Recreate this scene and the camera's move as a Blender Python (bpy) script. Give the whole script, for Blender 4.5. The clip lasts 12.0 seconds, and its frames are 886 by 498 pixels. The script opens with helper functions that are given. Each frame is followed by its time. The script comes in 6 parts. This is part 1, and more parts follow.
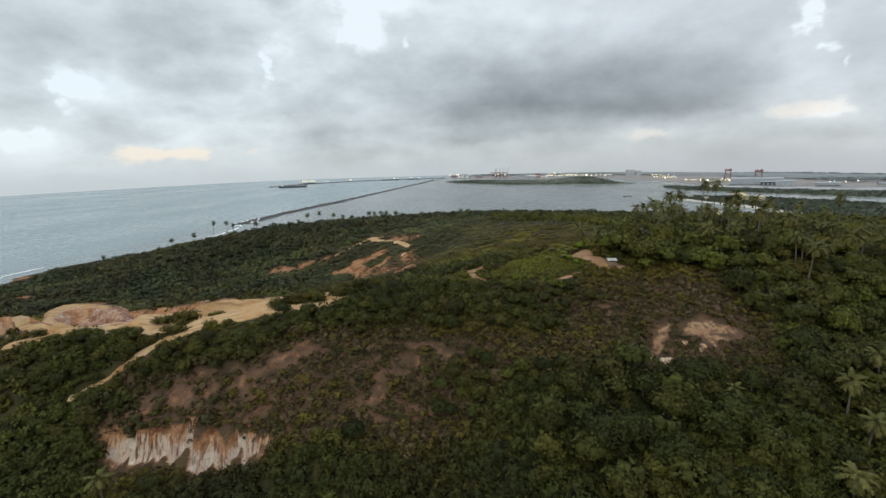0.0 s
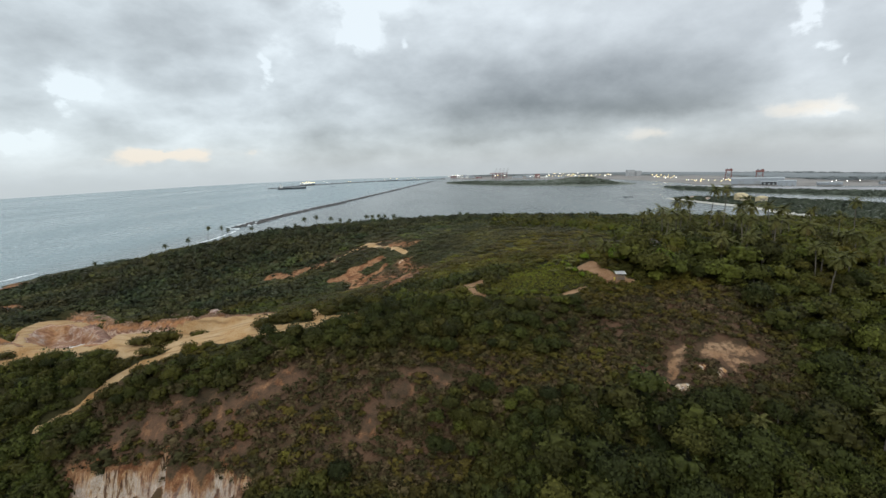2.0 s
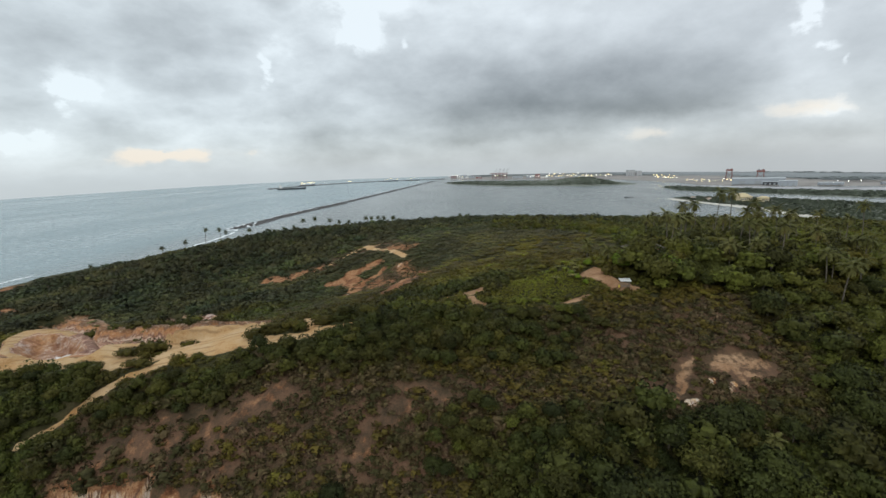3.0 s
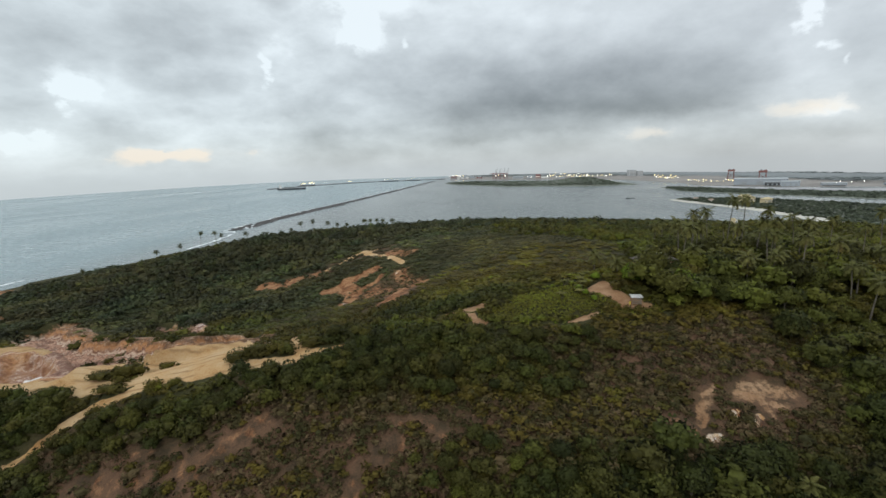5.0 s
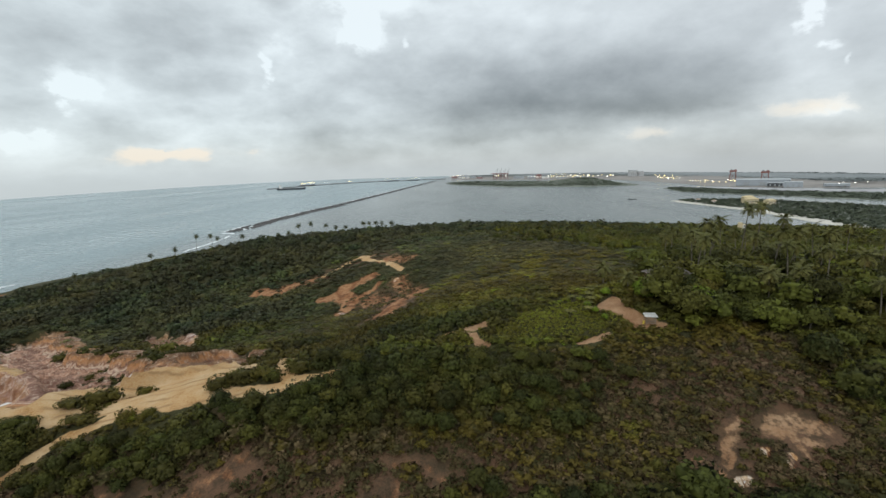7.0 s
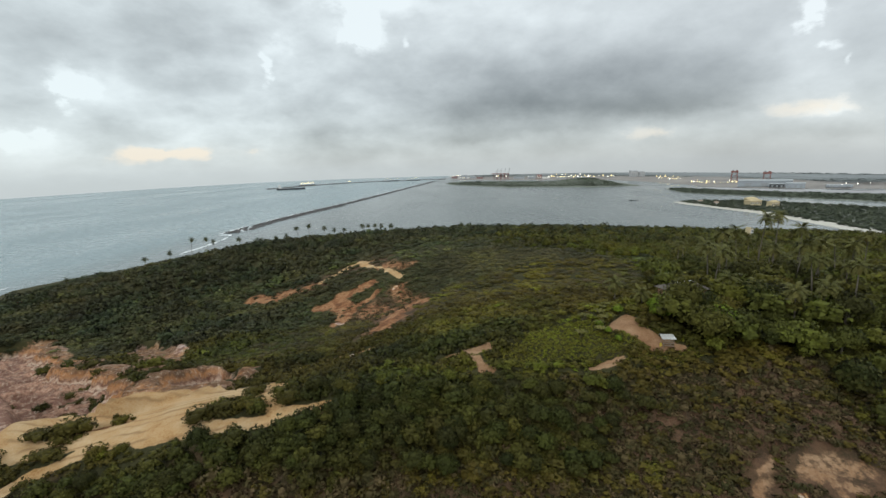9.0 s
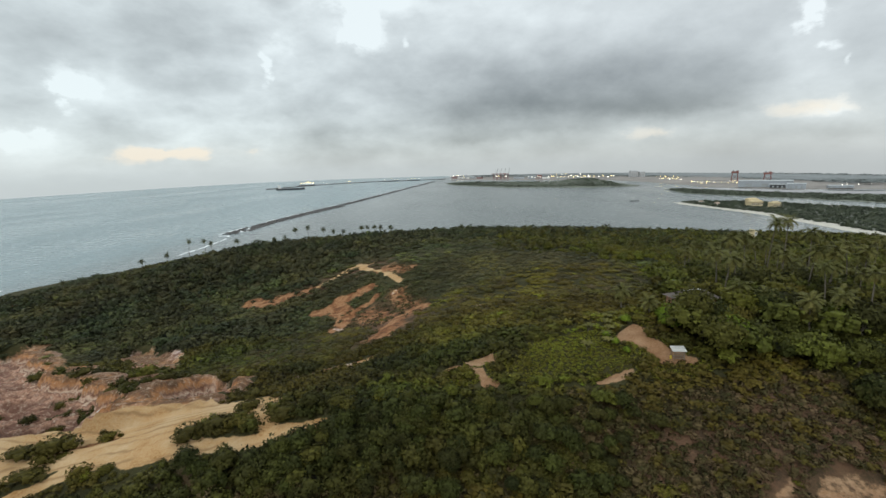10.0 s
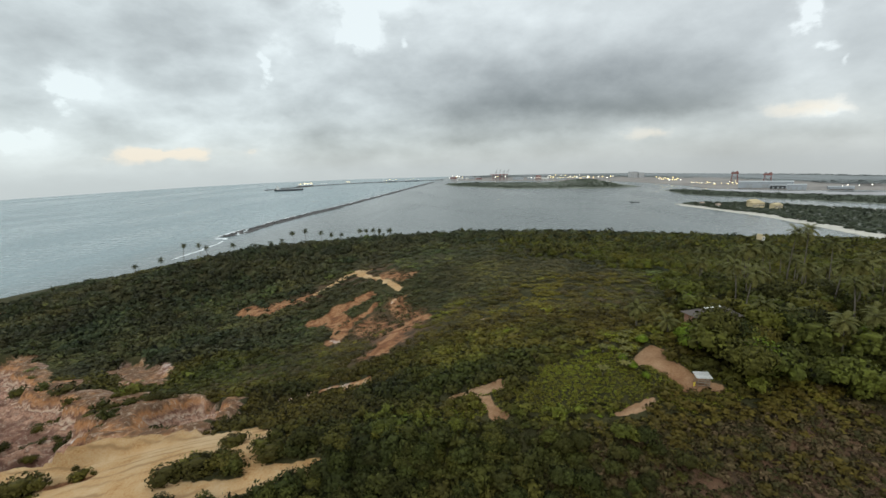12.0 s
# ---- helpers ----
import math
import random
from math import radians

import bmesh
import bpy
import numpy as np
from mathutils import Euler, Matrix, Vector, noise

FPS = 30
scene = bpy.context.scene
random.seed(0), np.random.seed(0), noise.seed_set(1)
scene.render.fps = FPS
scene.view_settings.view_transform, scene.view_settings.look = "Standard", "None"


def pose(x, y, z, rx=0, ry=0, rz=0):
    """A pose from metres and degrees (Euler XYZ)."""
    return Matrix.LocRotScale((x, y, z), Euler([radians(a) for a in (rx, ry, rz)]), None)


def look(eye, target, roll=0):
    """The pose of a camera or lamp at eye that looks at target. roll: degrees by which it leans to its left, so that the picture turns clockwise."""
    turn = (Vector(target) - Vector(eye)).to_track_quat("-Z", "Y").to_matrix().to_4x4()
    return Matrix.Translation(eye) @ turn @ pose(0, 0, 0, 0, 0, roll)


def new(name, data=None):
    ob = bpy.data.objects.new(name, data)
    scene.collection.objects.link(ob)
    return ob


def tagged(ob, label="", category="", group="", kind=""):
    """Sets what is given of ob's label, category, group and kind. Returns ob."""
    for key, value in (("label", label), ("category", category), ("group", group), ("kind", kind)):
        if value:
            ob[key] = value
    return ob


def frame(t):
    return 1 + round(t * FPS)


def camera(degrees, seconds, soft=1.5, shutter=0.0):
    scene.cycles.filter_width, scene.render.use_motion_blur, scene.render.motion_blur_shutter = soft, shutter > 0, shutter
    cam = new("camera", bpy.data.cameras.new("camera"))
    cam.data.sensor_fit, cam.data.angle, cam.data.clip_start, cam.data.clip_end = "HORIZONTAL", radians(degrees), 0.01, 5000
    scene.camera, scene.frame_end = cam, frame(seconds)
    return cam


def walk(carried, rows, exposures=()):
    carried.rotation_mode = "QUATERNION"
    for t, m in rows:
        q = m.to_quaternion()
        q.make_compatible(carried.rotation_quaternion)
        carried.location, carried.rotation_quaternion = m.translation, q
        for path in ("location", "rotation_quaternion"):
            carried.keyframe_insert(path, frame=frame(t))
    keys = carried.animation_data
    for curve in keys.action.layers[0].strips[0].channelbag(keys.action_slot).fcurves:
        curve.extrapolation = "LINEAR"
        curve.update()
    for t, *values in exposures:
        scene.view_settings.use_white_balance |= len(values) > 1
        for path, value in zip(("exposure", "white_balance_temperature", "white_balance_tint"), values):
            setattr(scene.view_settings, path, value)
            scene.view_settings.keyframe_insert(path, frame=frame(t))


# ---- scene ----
cam = camera(91.9, 12.0)
PATH = [
    (0, (-0.026, 5.615, 89.143), (-0.446, 103.856, 70.474), -1.52),
    (1, (0.400, 10.065, 90.229), (0.007, 108.320, 71.631), -1.66),
    (2, (0.840, 14.499, 91.320), (0.441, 112.760, 72.756), -1.75),
    (3, (1.257, 18.915, 92.421), (0.830, 117.177, 73.863), -1.80),
    (4, (1.623, 23.313, 93.537), (1.153, 121.572, 74.963), -1.82),
    (5, (1.913, 27.693, 94.668), (1.393, 125.945, 76.062), -1.81),
    (6, (2.106, 32.051, 95.813), (1.540, 130.295, 77.166), -1.78),
    (7, (2.187, 36.384, 96.966), (1.586, 134.620, 78.276), -1.75),
    (8, (2.147, 40.688, 98.119), (1.532, 138.917, 79.393), -1.71),
    (9, (1.981, 44.958, 99.263), (1.381, 143.182, 80.511), -1.67),
    (10, (1.687, 49.187, 100.383), (1.141, 147.411, 81.625), -1.65),
    (11, (1.272, 53.369, 101.463), (0.826, 151.597, 82.725), -1.65),
    (12, (0.745, 57.496, 102.485), (0.455, 155.734, 83.800), -1.67),
]
walk(cam, [(t, look(eye, target, roll)) for t, eye, target, roll in PATH], [(0, 0.0, 6500, 9.5), (6, 0.0, 6560, 8.5), (12, 0.0, 6680, 7)])

# ---- world, sun ----
scene.view_settings.exposure = 0.0
world = bpy.data.worlds.new("overcast_sky")
scene.world = world
world.use_nodes = True


class Nodes:
    """Short hand for node trees: n.math('ADD', a, b) and so on."""

    def __init__(self, tree):
        self.tree = tree
        self.tree.nodes.clear()

    def add(self, kind):
        return self.tree.nodes.new(kind)

    def attribute(self, name):
        node = self.add("ShaderNodeAttribute")
        node.attribute_name = name
        return node

    def plug(self, socket, value):
        if isinstance(value, bpy.types.NodeSocket):
            self.tree.links.new(value, socket)
        elif value is not None:
            if isinstance(value, tuple) and len(value) == 3 and socket.type == "RGBA":
                value = (*value, 1.0)
            socket.default_value = value

    def math(self, op, a, b=None, c=None, clamp=False):
        node = self.add("ShaderNodeMath")
        node.operation, node.use_clamp = op, clamp
        for socket, value in zip(node.inputs, (a, b, c)):
            self.plug(socket, value)
        return node.outputs[0]

    def vmath(self, op, a, b=None):
        node = self.add("ShaderNodeVectorMath")
        node.operation = op
        self.plug(node.inputs[0], a)
        if b is not None:
            self.plug(node.inputs[3] if op == "SCALE" else node.inputs[1], b)
        return node.outputs[0]

    def noise(self, vector, scale, detail=3.0, rough=0.5, warp=0.0, colour=False):
        node = self.add("ShaderNodeTexNoise")
        self.plug(node.inputs["Vector"], vector)
        for key, value in (("Scale", scale), ("Detail", detail), ("Roughness", rough), ("Distortion", warp)):
            node.inputs[key].default_value = value
        return node.outputs["Color" if colour else "Fac"]

    def span(self, value, low, high, to_low=0.0, to_high=1.0, smooth=False):
        node = self.add("ShaderNodeMapRange")
        node.interpolation_type = "SMOOTHSTEP" if smooth else "LINEAR"
        for socket, v in zip(node.inputs, (value, low, high, to_low, to_high)):
            self.plug(socket, v)
        return node.outputs[0]

    def mix(self, factor, a, b, blend="MIX"):
        node = self.add("ShaderNodeMix")
        node.data_type, node.blend_type = "RGBA", blend
        self.plug(node.inputs[0], factor)
        self.plug(node.inputs[6], a)
        self.plug(node.inputs[7], b)
        return node.outputs[2]

    def ramp(self, value, *stops):
        node = self.add("ShaderNodeValToRGB")
        self.plug(node.inputs[0], value)
        points = node.color_ramp.elements
        while len(points) < len(stops):
            points.new(1.0)
        for point, (where, colour) in zip(points, stops):
            point.position, point.color = where, (*colour, 1.0)
        return node.outputs[0]

    def split(self, vector):
        node = self.add("ShaderNodeSeparateXYZ")
        self.plug(node.inputs[0], vector)
        return node.outputs

    def join(self, x, y, z=0.0):
        node = self.add("ShaderNodeCombineXYZ")
        for socket, v in zip(node.inputs, (x, y, z)):
            self.plug(socket, v)
        return node.outputs[0]


SUN_UP, SUN_TURN = 38.0, 200.0  # a veiled sun, high behind the camera

n = Nodes(world.node_tree)
way = n.add("ShaderNodeTexCoord").outputs["Generated"]
dx, dy, dz = n.split(way)
sky = n.add("ShaderNodeTexSky")
sky.sky_type, sky.sun_disc = "NISHITA", False
sky.sun_elevation, sky.sun_rotation = radians(SUN_UP), radians(SUN_TURN)
clear = n.vmath("SCALE", sky.outputs[0], 0.10)
# the cloud deck, as a plane overhead: its forms flatten towards the horizon
deck = n.math("ADD", n.math("MAXIMUM", dz, 0.0), 0.20)
flat = n.join(n.math("DIVIDE", dx, deck), n.math("DIVIDE", dy, deck), n.math("MULTIPLY", dz, 1.2))
folds = n.noise(flat, 0.9, 5.0, 0.5, 0.1)
billows = n.noise(n.vmath("MULTIPLY", way, (1.0, 1.0, 1.9)), 4.2, 8.0, 0.56, 0.0)
shreds = n.noise(n.vmath("MULTIPLY", way, (1.0, 1.0, 1.5)), 11.0, 8.0, 0.6, 0.0)
puffs = n.math("ABSOLUTE", n.math("SUBTRACT", n.math("MULTIPLY", n.noise(n.vmath("MULTIPLY", way, (1.0, 1.0, 2.1)), 4.6, 7.0, 0.55, 0.0), 2.0), 1.0))
# bearings ahead, for the single banks and breaks; their edges curl
ahead = n.math("MAXIMUM", dy, 0.05)
ripple = n.noise(n.vmath("MULTIPLY", way, (1.0, 1.0, 1.5)), 7.0, 8.0, 0.60, 0.0, colour=True)
rx, ry, rz = n.split(ripple)
bu = n.math("ADD", n.math("DIVIDE", dx, ahead), n.math("MULTIPLY", n.math("SUBTRACT", rx, 0.5), 0.17))
bv = n.math("ADD", n.math("DIVIDE", dz, ahead), n.math("MULTIPLY", n.math("SUBTRACT", ry, 0.5), 0.075))


def bank(u, v, wide, above, under, amount, crisp=False):
    """A lighter or darker part of the cloud deck; clouds end sharper below than above."""
    a = n.math("DIVIDE", n.math("SUBTRACT", bu, u), wide)
    rise = n.math("SUBTRACT", bv, v)
    b = n.math("ADD", n.math("DIVIDE", n.math("MAXIMUM", rise, 0.0), above), n.math("DIVIDE", n.math("MINIMUM", rise, 0.0), under))
    r = n.math("ADD", n.math("MULTIPLY", a, a), n.math("MULTIPLY", b, b))
    if crisp:
        return n.math("MULTIPLY", n.math("EXPONENT", n.math("MULTIPLY", r, -0.55)), n.span(n.math("SUBTRACT", shreds, n.math("MULTIPLY", r, 0.055)), 0.36, 0.50, 0.12 * amount, 1.25 * amount, smooth=True))
    return n.math("MULTIPLY", n.math("EXPONENT", n.math("MULTIPLY", r, -0.8)), amount)


def total(values):
    out = values[0]
    for v in values[1:]:
        out = n.math("ADD", out, v)
    return out


DARKS = ((-0.706, 0.307, 0.294, 0.1, 0.052, -0.065), (-0.934, 0.167, 0.095, 0.071, 0.048, -0.09), (-0.744, 0.094, 0.077, 0.034, 0.027, -0.1), (-0.885, 0.278, 0.136, 0.045, 0.046, -0.05),
         (-0.08, 0.195, 0.112, 0.081, 0.066, -0.06), (-0.232, 0.089, 0.14, 0.02, 0.01, -0.07), (-0.331, 0.126, 0.127, 0.027, 0.009, -0.05), (0.364, 0.135, 0.239, 0.085, 0.036, -0.23), (0.33, 0.06, 0.42, 0.06, 0.07, -0.095), (0.33, 0.07, 0.24, 0.05, 0.06, -0.045), (-0.2, 0.08, 0.32, 0.09, 0.08, -0.055),
         (0.567, 0.115, 0.189, 0.072, 0.018, -0.13), (0.125, 0.129, 0.139, 0.072, 0.026, -0.15), (0.609, 0.215, 0.186, 0.069, 0.065, -0.06), (0.201, 0.075, 0.102, 0.012, 0.009, -0.06),
         (0.89, 0.054, 0.14, 0.027, 0.017, -0.08), (0.931, 0.199, 0.074, 0.092, 0.071, -0.04), (0.086, 0.063, 0.077, 0.009, 0.007, -0.05))
LIGHTS = ((-0.774, 0.277, 0.086, 0.032, 0.028, 0.05), (-0.783, 0.157, 0.114, 0.059, 0.049, 0.06), (-0.924, 0.094, 0.102, 0.037, 0.037, 0.08), (-0.18, 0.291, 0.073, 0.089, 0.052, 0.07),
          (0.151, 0.303, 0.219, 0.056, 0.051, 0.035), (0.45, 0.062, 0.2, 0.012, 0.015, 0.05), (-0.487, 0.093, 0.153, 0.022, 0.025, 0.02), (-0.028, 0.087, 0.076, 0.007, 0.01, 0.05),
          (-0.637, 0.122, 0.063, 0.012, 0.012, 0.06), (0.818, 0.214, 0.074, 0.091, 0.071, 0.05), (0.832, 0.107, 0.101, 0.027, 0.027, 0.06))
BREAKS = ((-0.831, 0.188, 0.03, 0.04, 0.036, 0.16), (-0.787, 0.205, 0.028, 0.019, 0.024, 0.1), (-0.976, 0.089, 0.038, 0.017, 0.02, 0.12), (-0.902, 0.105, 0.036, 0.017, 0.015, 0.12),
          (-0.187, 0.28, 0.032, 0.045, 0.03, 0.12), (-0.201, 0.337, 0.039, 0.027, 0.027, 0.07), (-0.384, 0.222, 0.01, 0.026, 0.026, 0.12), (-0.071, 0.267, 0.011, 0.008, 0.007, 0.1),
          (0.806, 0.306, 0.024, 0.038, 0.032, 0.18), (0.854, 0.242, 0.022, 0.011, 0.012, 0.13), (0.902, 0.206, 0.007, 0.013, 0.013, 0.1), (0.868, 0.104, 0.045, 0.017, 0.015, 0.1),
          (-0.342, 0.267, 0.027, 0.03, 0.018, 0.04), (-0.085, 0.342, 0.048, 0.016, 0.016, 0.06))
GLOWS = ((-0.616, 0.045, 0.113, 0.01, 0.011, 0.95), (-0.422, 0.045, 0.023, 0.006, 0.008, 0.6), (0.832, 0.107, 0.073, 0.017, 0.015, 0.6), (0.47, 0.057, 0.051, 0.011, 0.009, 0.4), (-0.679, 0.057, 0.044, 0.009, 0.013, 0.7))
tone = n.math("ADD", n.span(dx, -0.7, 0.6, 0.895, 0.868), n.math("MULTIPLY", n.math("SUBTRACT", folds, 0.5), 0.08))
tone = n.math("ADD", tone, n.math("MULTIPLY", n.math("SUBTRACT", billows, 0.5), 0.34))
tone = n.math("ADD", tone, n.math("MULTIPLY", n.math("SUBTRACT", 0.20, puffs), n.span(dx, -0.3, 0.4, 0.24, 0.10)))
tone = n.math("ADD", tone, n.math("MULTIPLY", n.math("SUBTRACT", shreds, 0.5), 0.10))
tone = n.math("ADD", tone, total([bank(*b) for b in DARKS + LIGHTS]))
tone = n.math("ADD", tone, total([bank(*b, crisp=True) for b in BREAKS]))
# the veil over the horizon
veil = n.span(dz, -0.03, 0.06, 0.9, 0.0, smooth=True)
tone = n.math("ADD", n.math("MULTIPLY", tone, n.math("SUBTRACT", 1.0, veil)), n.math("MULTIPLY", veil, n.span(dx, -0.6, 0.5, 0.835, 0.765)))
tone = n.math("POWER", n.math("MINIMUM", n.math("MAXIMUM", tone, 0.45), 1.0), 2.25)
hue = n.mix(n.span(dx, -0.6, 0.6), (0.905, 1.0, 1.055), (0.93, 1.0, 1.055))
cloud = n.vmath("SCALE", hue, tone)
cloud = n.mix(n.math("MINIMUM", total([bank(*b, crisp=True) for b in GLOWS]), 0.9), cloud, (0.98, 0.89, 0.78))
# an overcast sky is brightest overhead
lift = n.math("ADD", 1.0, n.math("MULTIPLY", n.span(dz, 0.30, 1.0, 0.0, 1.0, smooth=True), 1.2))
cloud = n.vmath("SCALE", cloud, lift)
cloud = n.mix(0.12, cloud, clear, "MIX")
below = n.span(dz, -0.16, -0.10)
out = n.add("ShaderNodeOutputWorld")
back = n.add("ShaderNodeBackground")
n.plug(back.inputs[0], n.mix(below, (0.10, 0.12, 0.12), cloud))
back.inputs[1].default_value = 1.0
n.plug(out.inputs[0], back.outputs[0])

sun = new("sun", bpy.data.lights.new("sun", "SUN"))
sun.data.energy, sun.data.angle, sun.data.color = 0.8, radians(25), (1.0, 0.95, 0.88)
sun.matrix_world = pose(0, 0, 300, 90 - SUN_UP, 0, 180 - SUN_TURN)

# ---- materials ----


def material(name, rough=0.8):
    m = bpy.data.materials.new(name)
    m.use_nodes = True
    k = Nodes(m.node_tree)
    bsdf = k.add("ShaderNodeBsdfPrincipled")
    bsdf.inputs["Roughness"].default_value = rough
    k.plug(k.add("ShaderNodeOutputMaterial").inputs[0], bsdf.outputs[0])
    k.bsdf = bsdf
    return m, k


def bump(k, height, strength, distance):
    node = k.add("ShaderNodeBump")
    node.inputs["Strength"].default_value, node.inputs["Distance"].default_value = strength, distance
    k.plug(node.inputs["Height"], height)
    k.plug(k.bsdf.inputs["Normal"], node.outputs[0])


def plain(name, colour, rough=0.8, vary=0.25, scale=1.5, metal=0.0):
    """A painted or raw surface: its colour in two scales of wear."""
    m, k = material(name, rough)
    where = k.add("ShaderNodeTexCoord").outputs["Object"]
    wear = k.math("ADD", k.math("MULTIPLY", k.noise(where, scale, 4.0), 0.6), k.math("MULTIPLY", k.noise(where, scale * 9, 3.0), 0.4))
    dark = tuple(c * (1 - vary) for c in colour)
    pale = tuple(min(1.0, c * (1 + vary)) for c in colour)
    k.plug(k.bsdf.inputs["Base Color"], k.ramp(wear, (0.3, dark), (0.7, pale)))
    k.bsdf.inputs["Metallic"].default_value = metal
    bump(k, wear, 0.3, 0.02)
    return m


def lamp_glow(name, colour, power):
    m, k = material(name)
    k.bsdf.inputs["Base Color"].default_value = (*colour, 1)
    k.bsdf.inputs["Emission Color"].default_value = (*colour, 1)
    k.bsdf.inputs["Emission Strength"].default_value = power
    return m


def leaf_material(name, stops, spread=0.30, rounded=True):
    """Leaves: every plant has its own tint, every leaf its own shade; tufts of leaves round off with their plant."""
    m, k = material(name, 0.6)
    tint = k.attribute("tint").outputs["Fac"]
    warm = k.attribute("warm").outputs["Fac"]
    island = k.add("ShaderNodeNewGeometry").outputs["Random Per Island"]
    one = k.add("ShaderNodeObjectInfo").outputs["Random"]
    place = k.add("ShaderNodeNewGeometry").outputs["Position"]
    patch = k.noise(place, 0.05, 4.0)
    value = k.math("ADD", tint, k.math("MULTIPLY", k.math("SUBTRACT", island, 0.5), 0.10))
    value = k.math("ADD", value, k.math("MULTIPLY", k.math("SUBTRACT", patch, 0.5), 0.40))
    value = k.math("ADD", value, k.math("MULTIPLY", k.math("SUBTRACT", one, 0.5), 0.22))
    colour = k.ramp(value, *stops)
    cast = k.mix(warm, (0.80, 1.02, 0.96), (1.17, 0.95, 0.92))
    colour = k.mix(1.0, colour, cast, "MULTIPLY")
    sprig = k.noise(place, 2.6, 4.0, 0.7)
    shade = k.math("MULTIPLY", k.math("ADD", 1.0 - spread / 2, k.math("MULTIPLY", island, spread)), k.span(sprig, 0.30, 0.70, 0.80, 1.20))
    k.plug(k.bsdf.inputs["Base Color"], k.vmath("SCALE", colour, shade))
    if rounded:
        turn = k.add("ShaderNodeVectorTransform")
        turn.vector_type, turn.convert_from, turn.convert_to = "NORMAL", "OBJECT", "WORLD"
        k.plug(turn.inputs[0], k.attribute("soft").outputs["Vector"])
        k.plug(k.bsdf.inputs["Normal"], k.vmath("NORMALIZE", turn.outputs[0]))
    k.bsdf.inputs["Specular IOR Level"].default_value = 0.08
    return m


LEAF = leaf_material("leaves", ((0.0, (0.020, 0.0205, 0.0070)), (0.35, (0.046, 0.043, 0.0100)), (0.6, (0.077, 0.070, 0.0135)), (0.8, (0.108, 0.105, 0.016)), (1.0, (0.150, 0.180, 0.018))))
DRY = leaf_material("dry_leaves", ((0.0, (0.036, 0.034, 0.012)), (0.4, (0.058, 0.047, 0.019)), (0.7, (0.086, 0.062, 0.030)), (1.0, (0.120, 0.080, 0.046))))
# greyer coastal leaves, with a little haze mixed into the blue
COAST = leaf_material("coast_leaves", ((0.0, (0.022, 0.025, 0.012)), (0.35, (0.040, 0.043, 0.019)), (0.6, (0.064, 0.064, 0.026)), (1.0, (0.120, 0.125, 0.034))))
FROND = leaf_material("palm_fronds", ((0.0, (0.034, 0.040, 0.014)), (0.5, (0.074, 0.074, 0.023)), (0.8, (0.125, 0.112, 0.036)), (1.0, (0.17, 0.11, 0.05))), rounded=False)
# paler and bluer than near leaves: haze painted into the colour
HAZED_LEAF = leaf_material("hazed_far_leaves", ((0.0, (0.066, 0.082, 0.062)), (0.5, (0.086, 0.102, 0.076)), (1.0, (0.11, 0.122, 0.084))))
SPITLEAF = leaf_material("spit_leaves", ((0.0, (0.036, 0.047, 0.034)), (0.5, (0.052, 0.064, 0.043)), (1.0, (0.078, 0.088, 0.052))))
# the distance haze is mixed into this leaf colour, pale blue-grey
HAZED_DISTANT = leaf_material("hazed_distant_leaves", ((0.0, (0.17, 0.19, 0.195)), (1.0, (0.20, 0.22, 0.225))))
BARK = plain("bark", (0.10, 0.085, 0.065), 0.9, 0.4, 2.0)


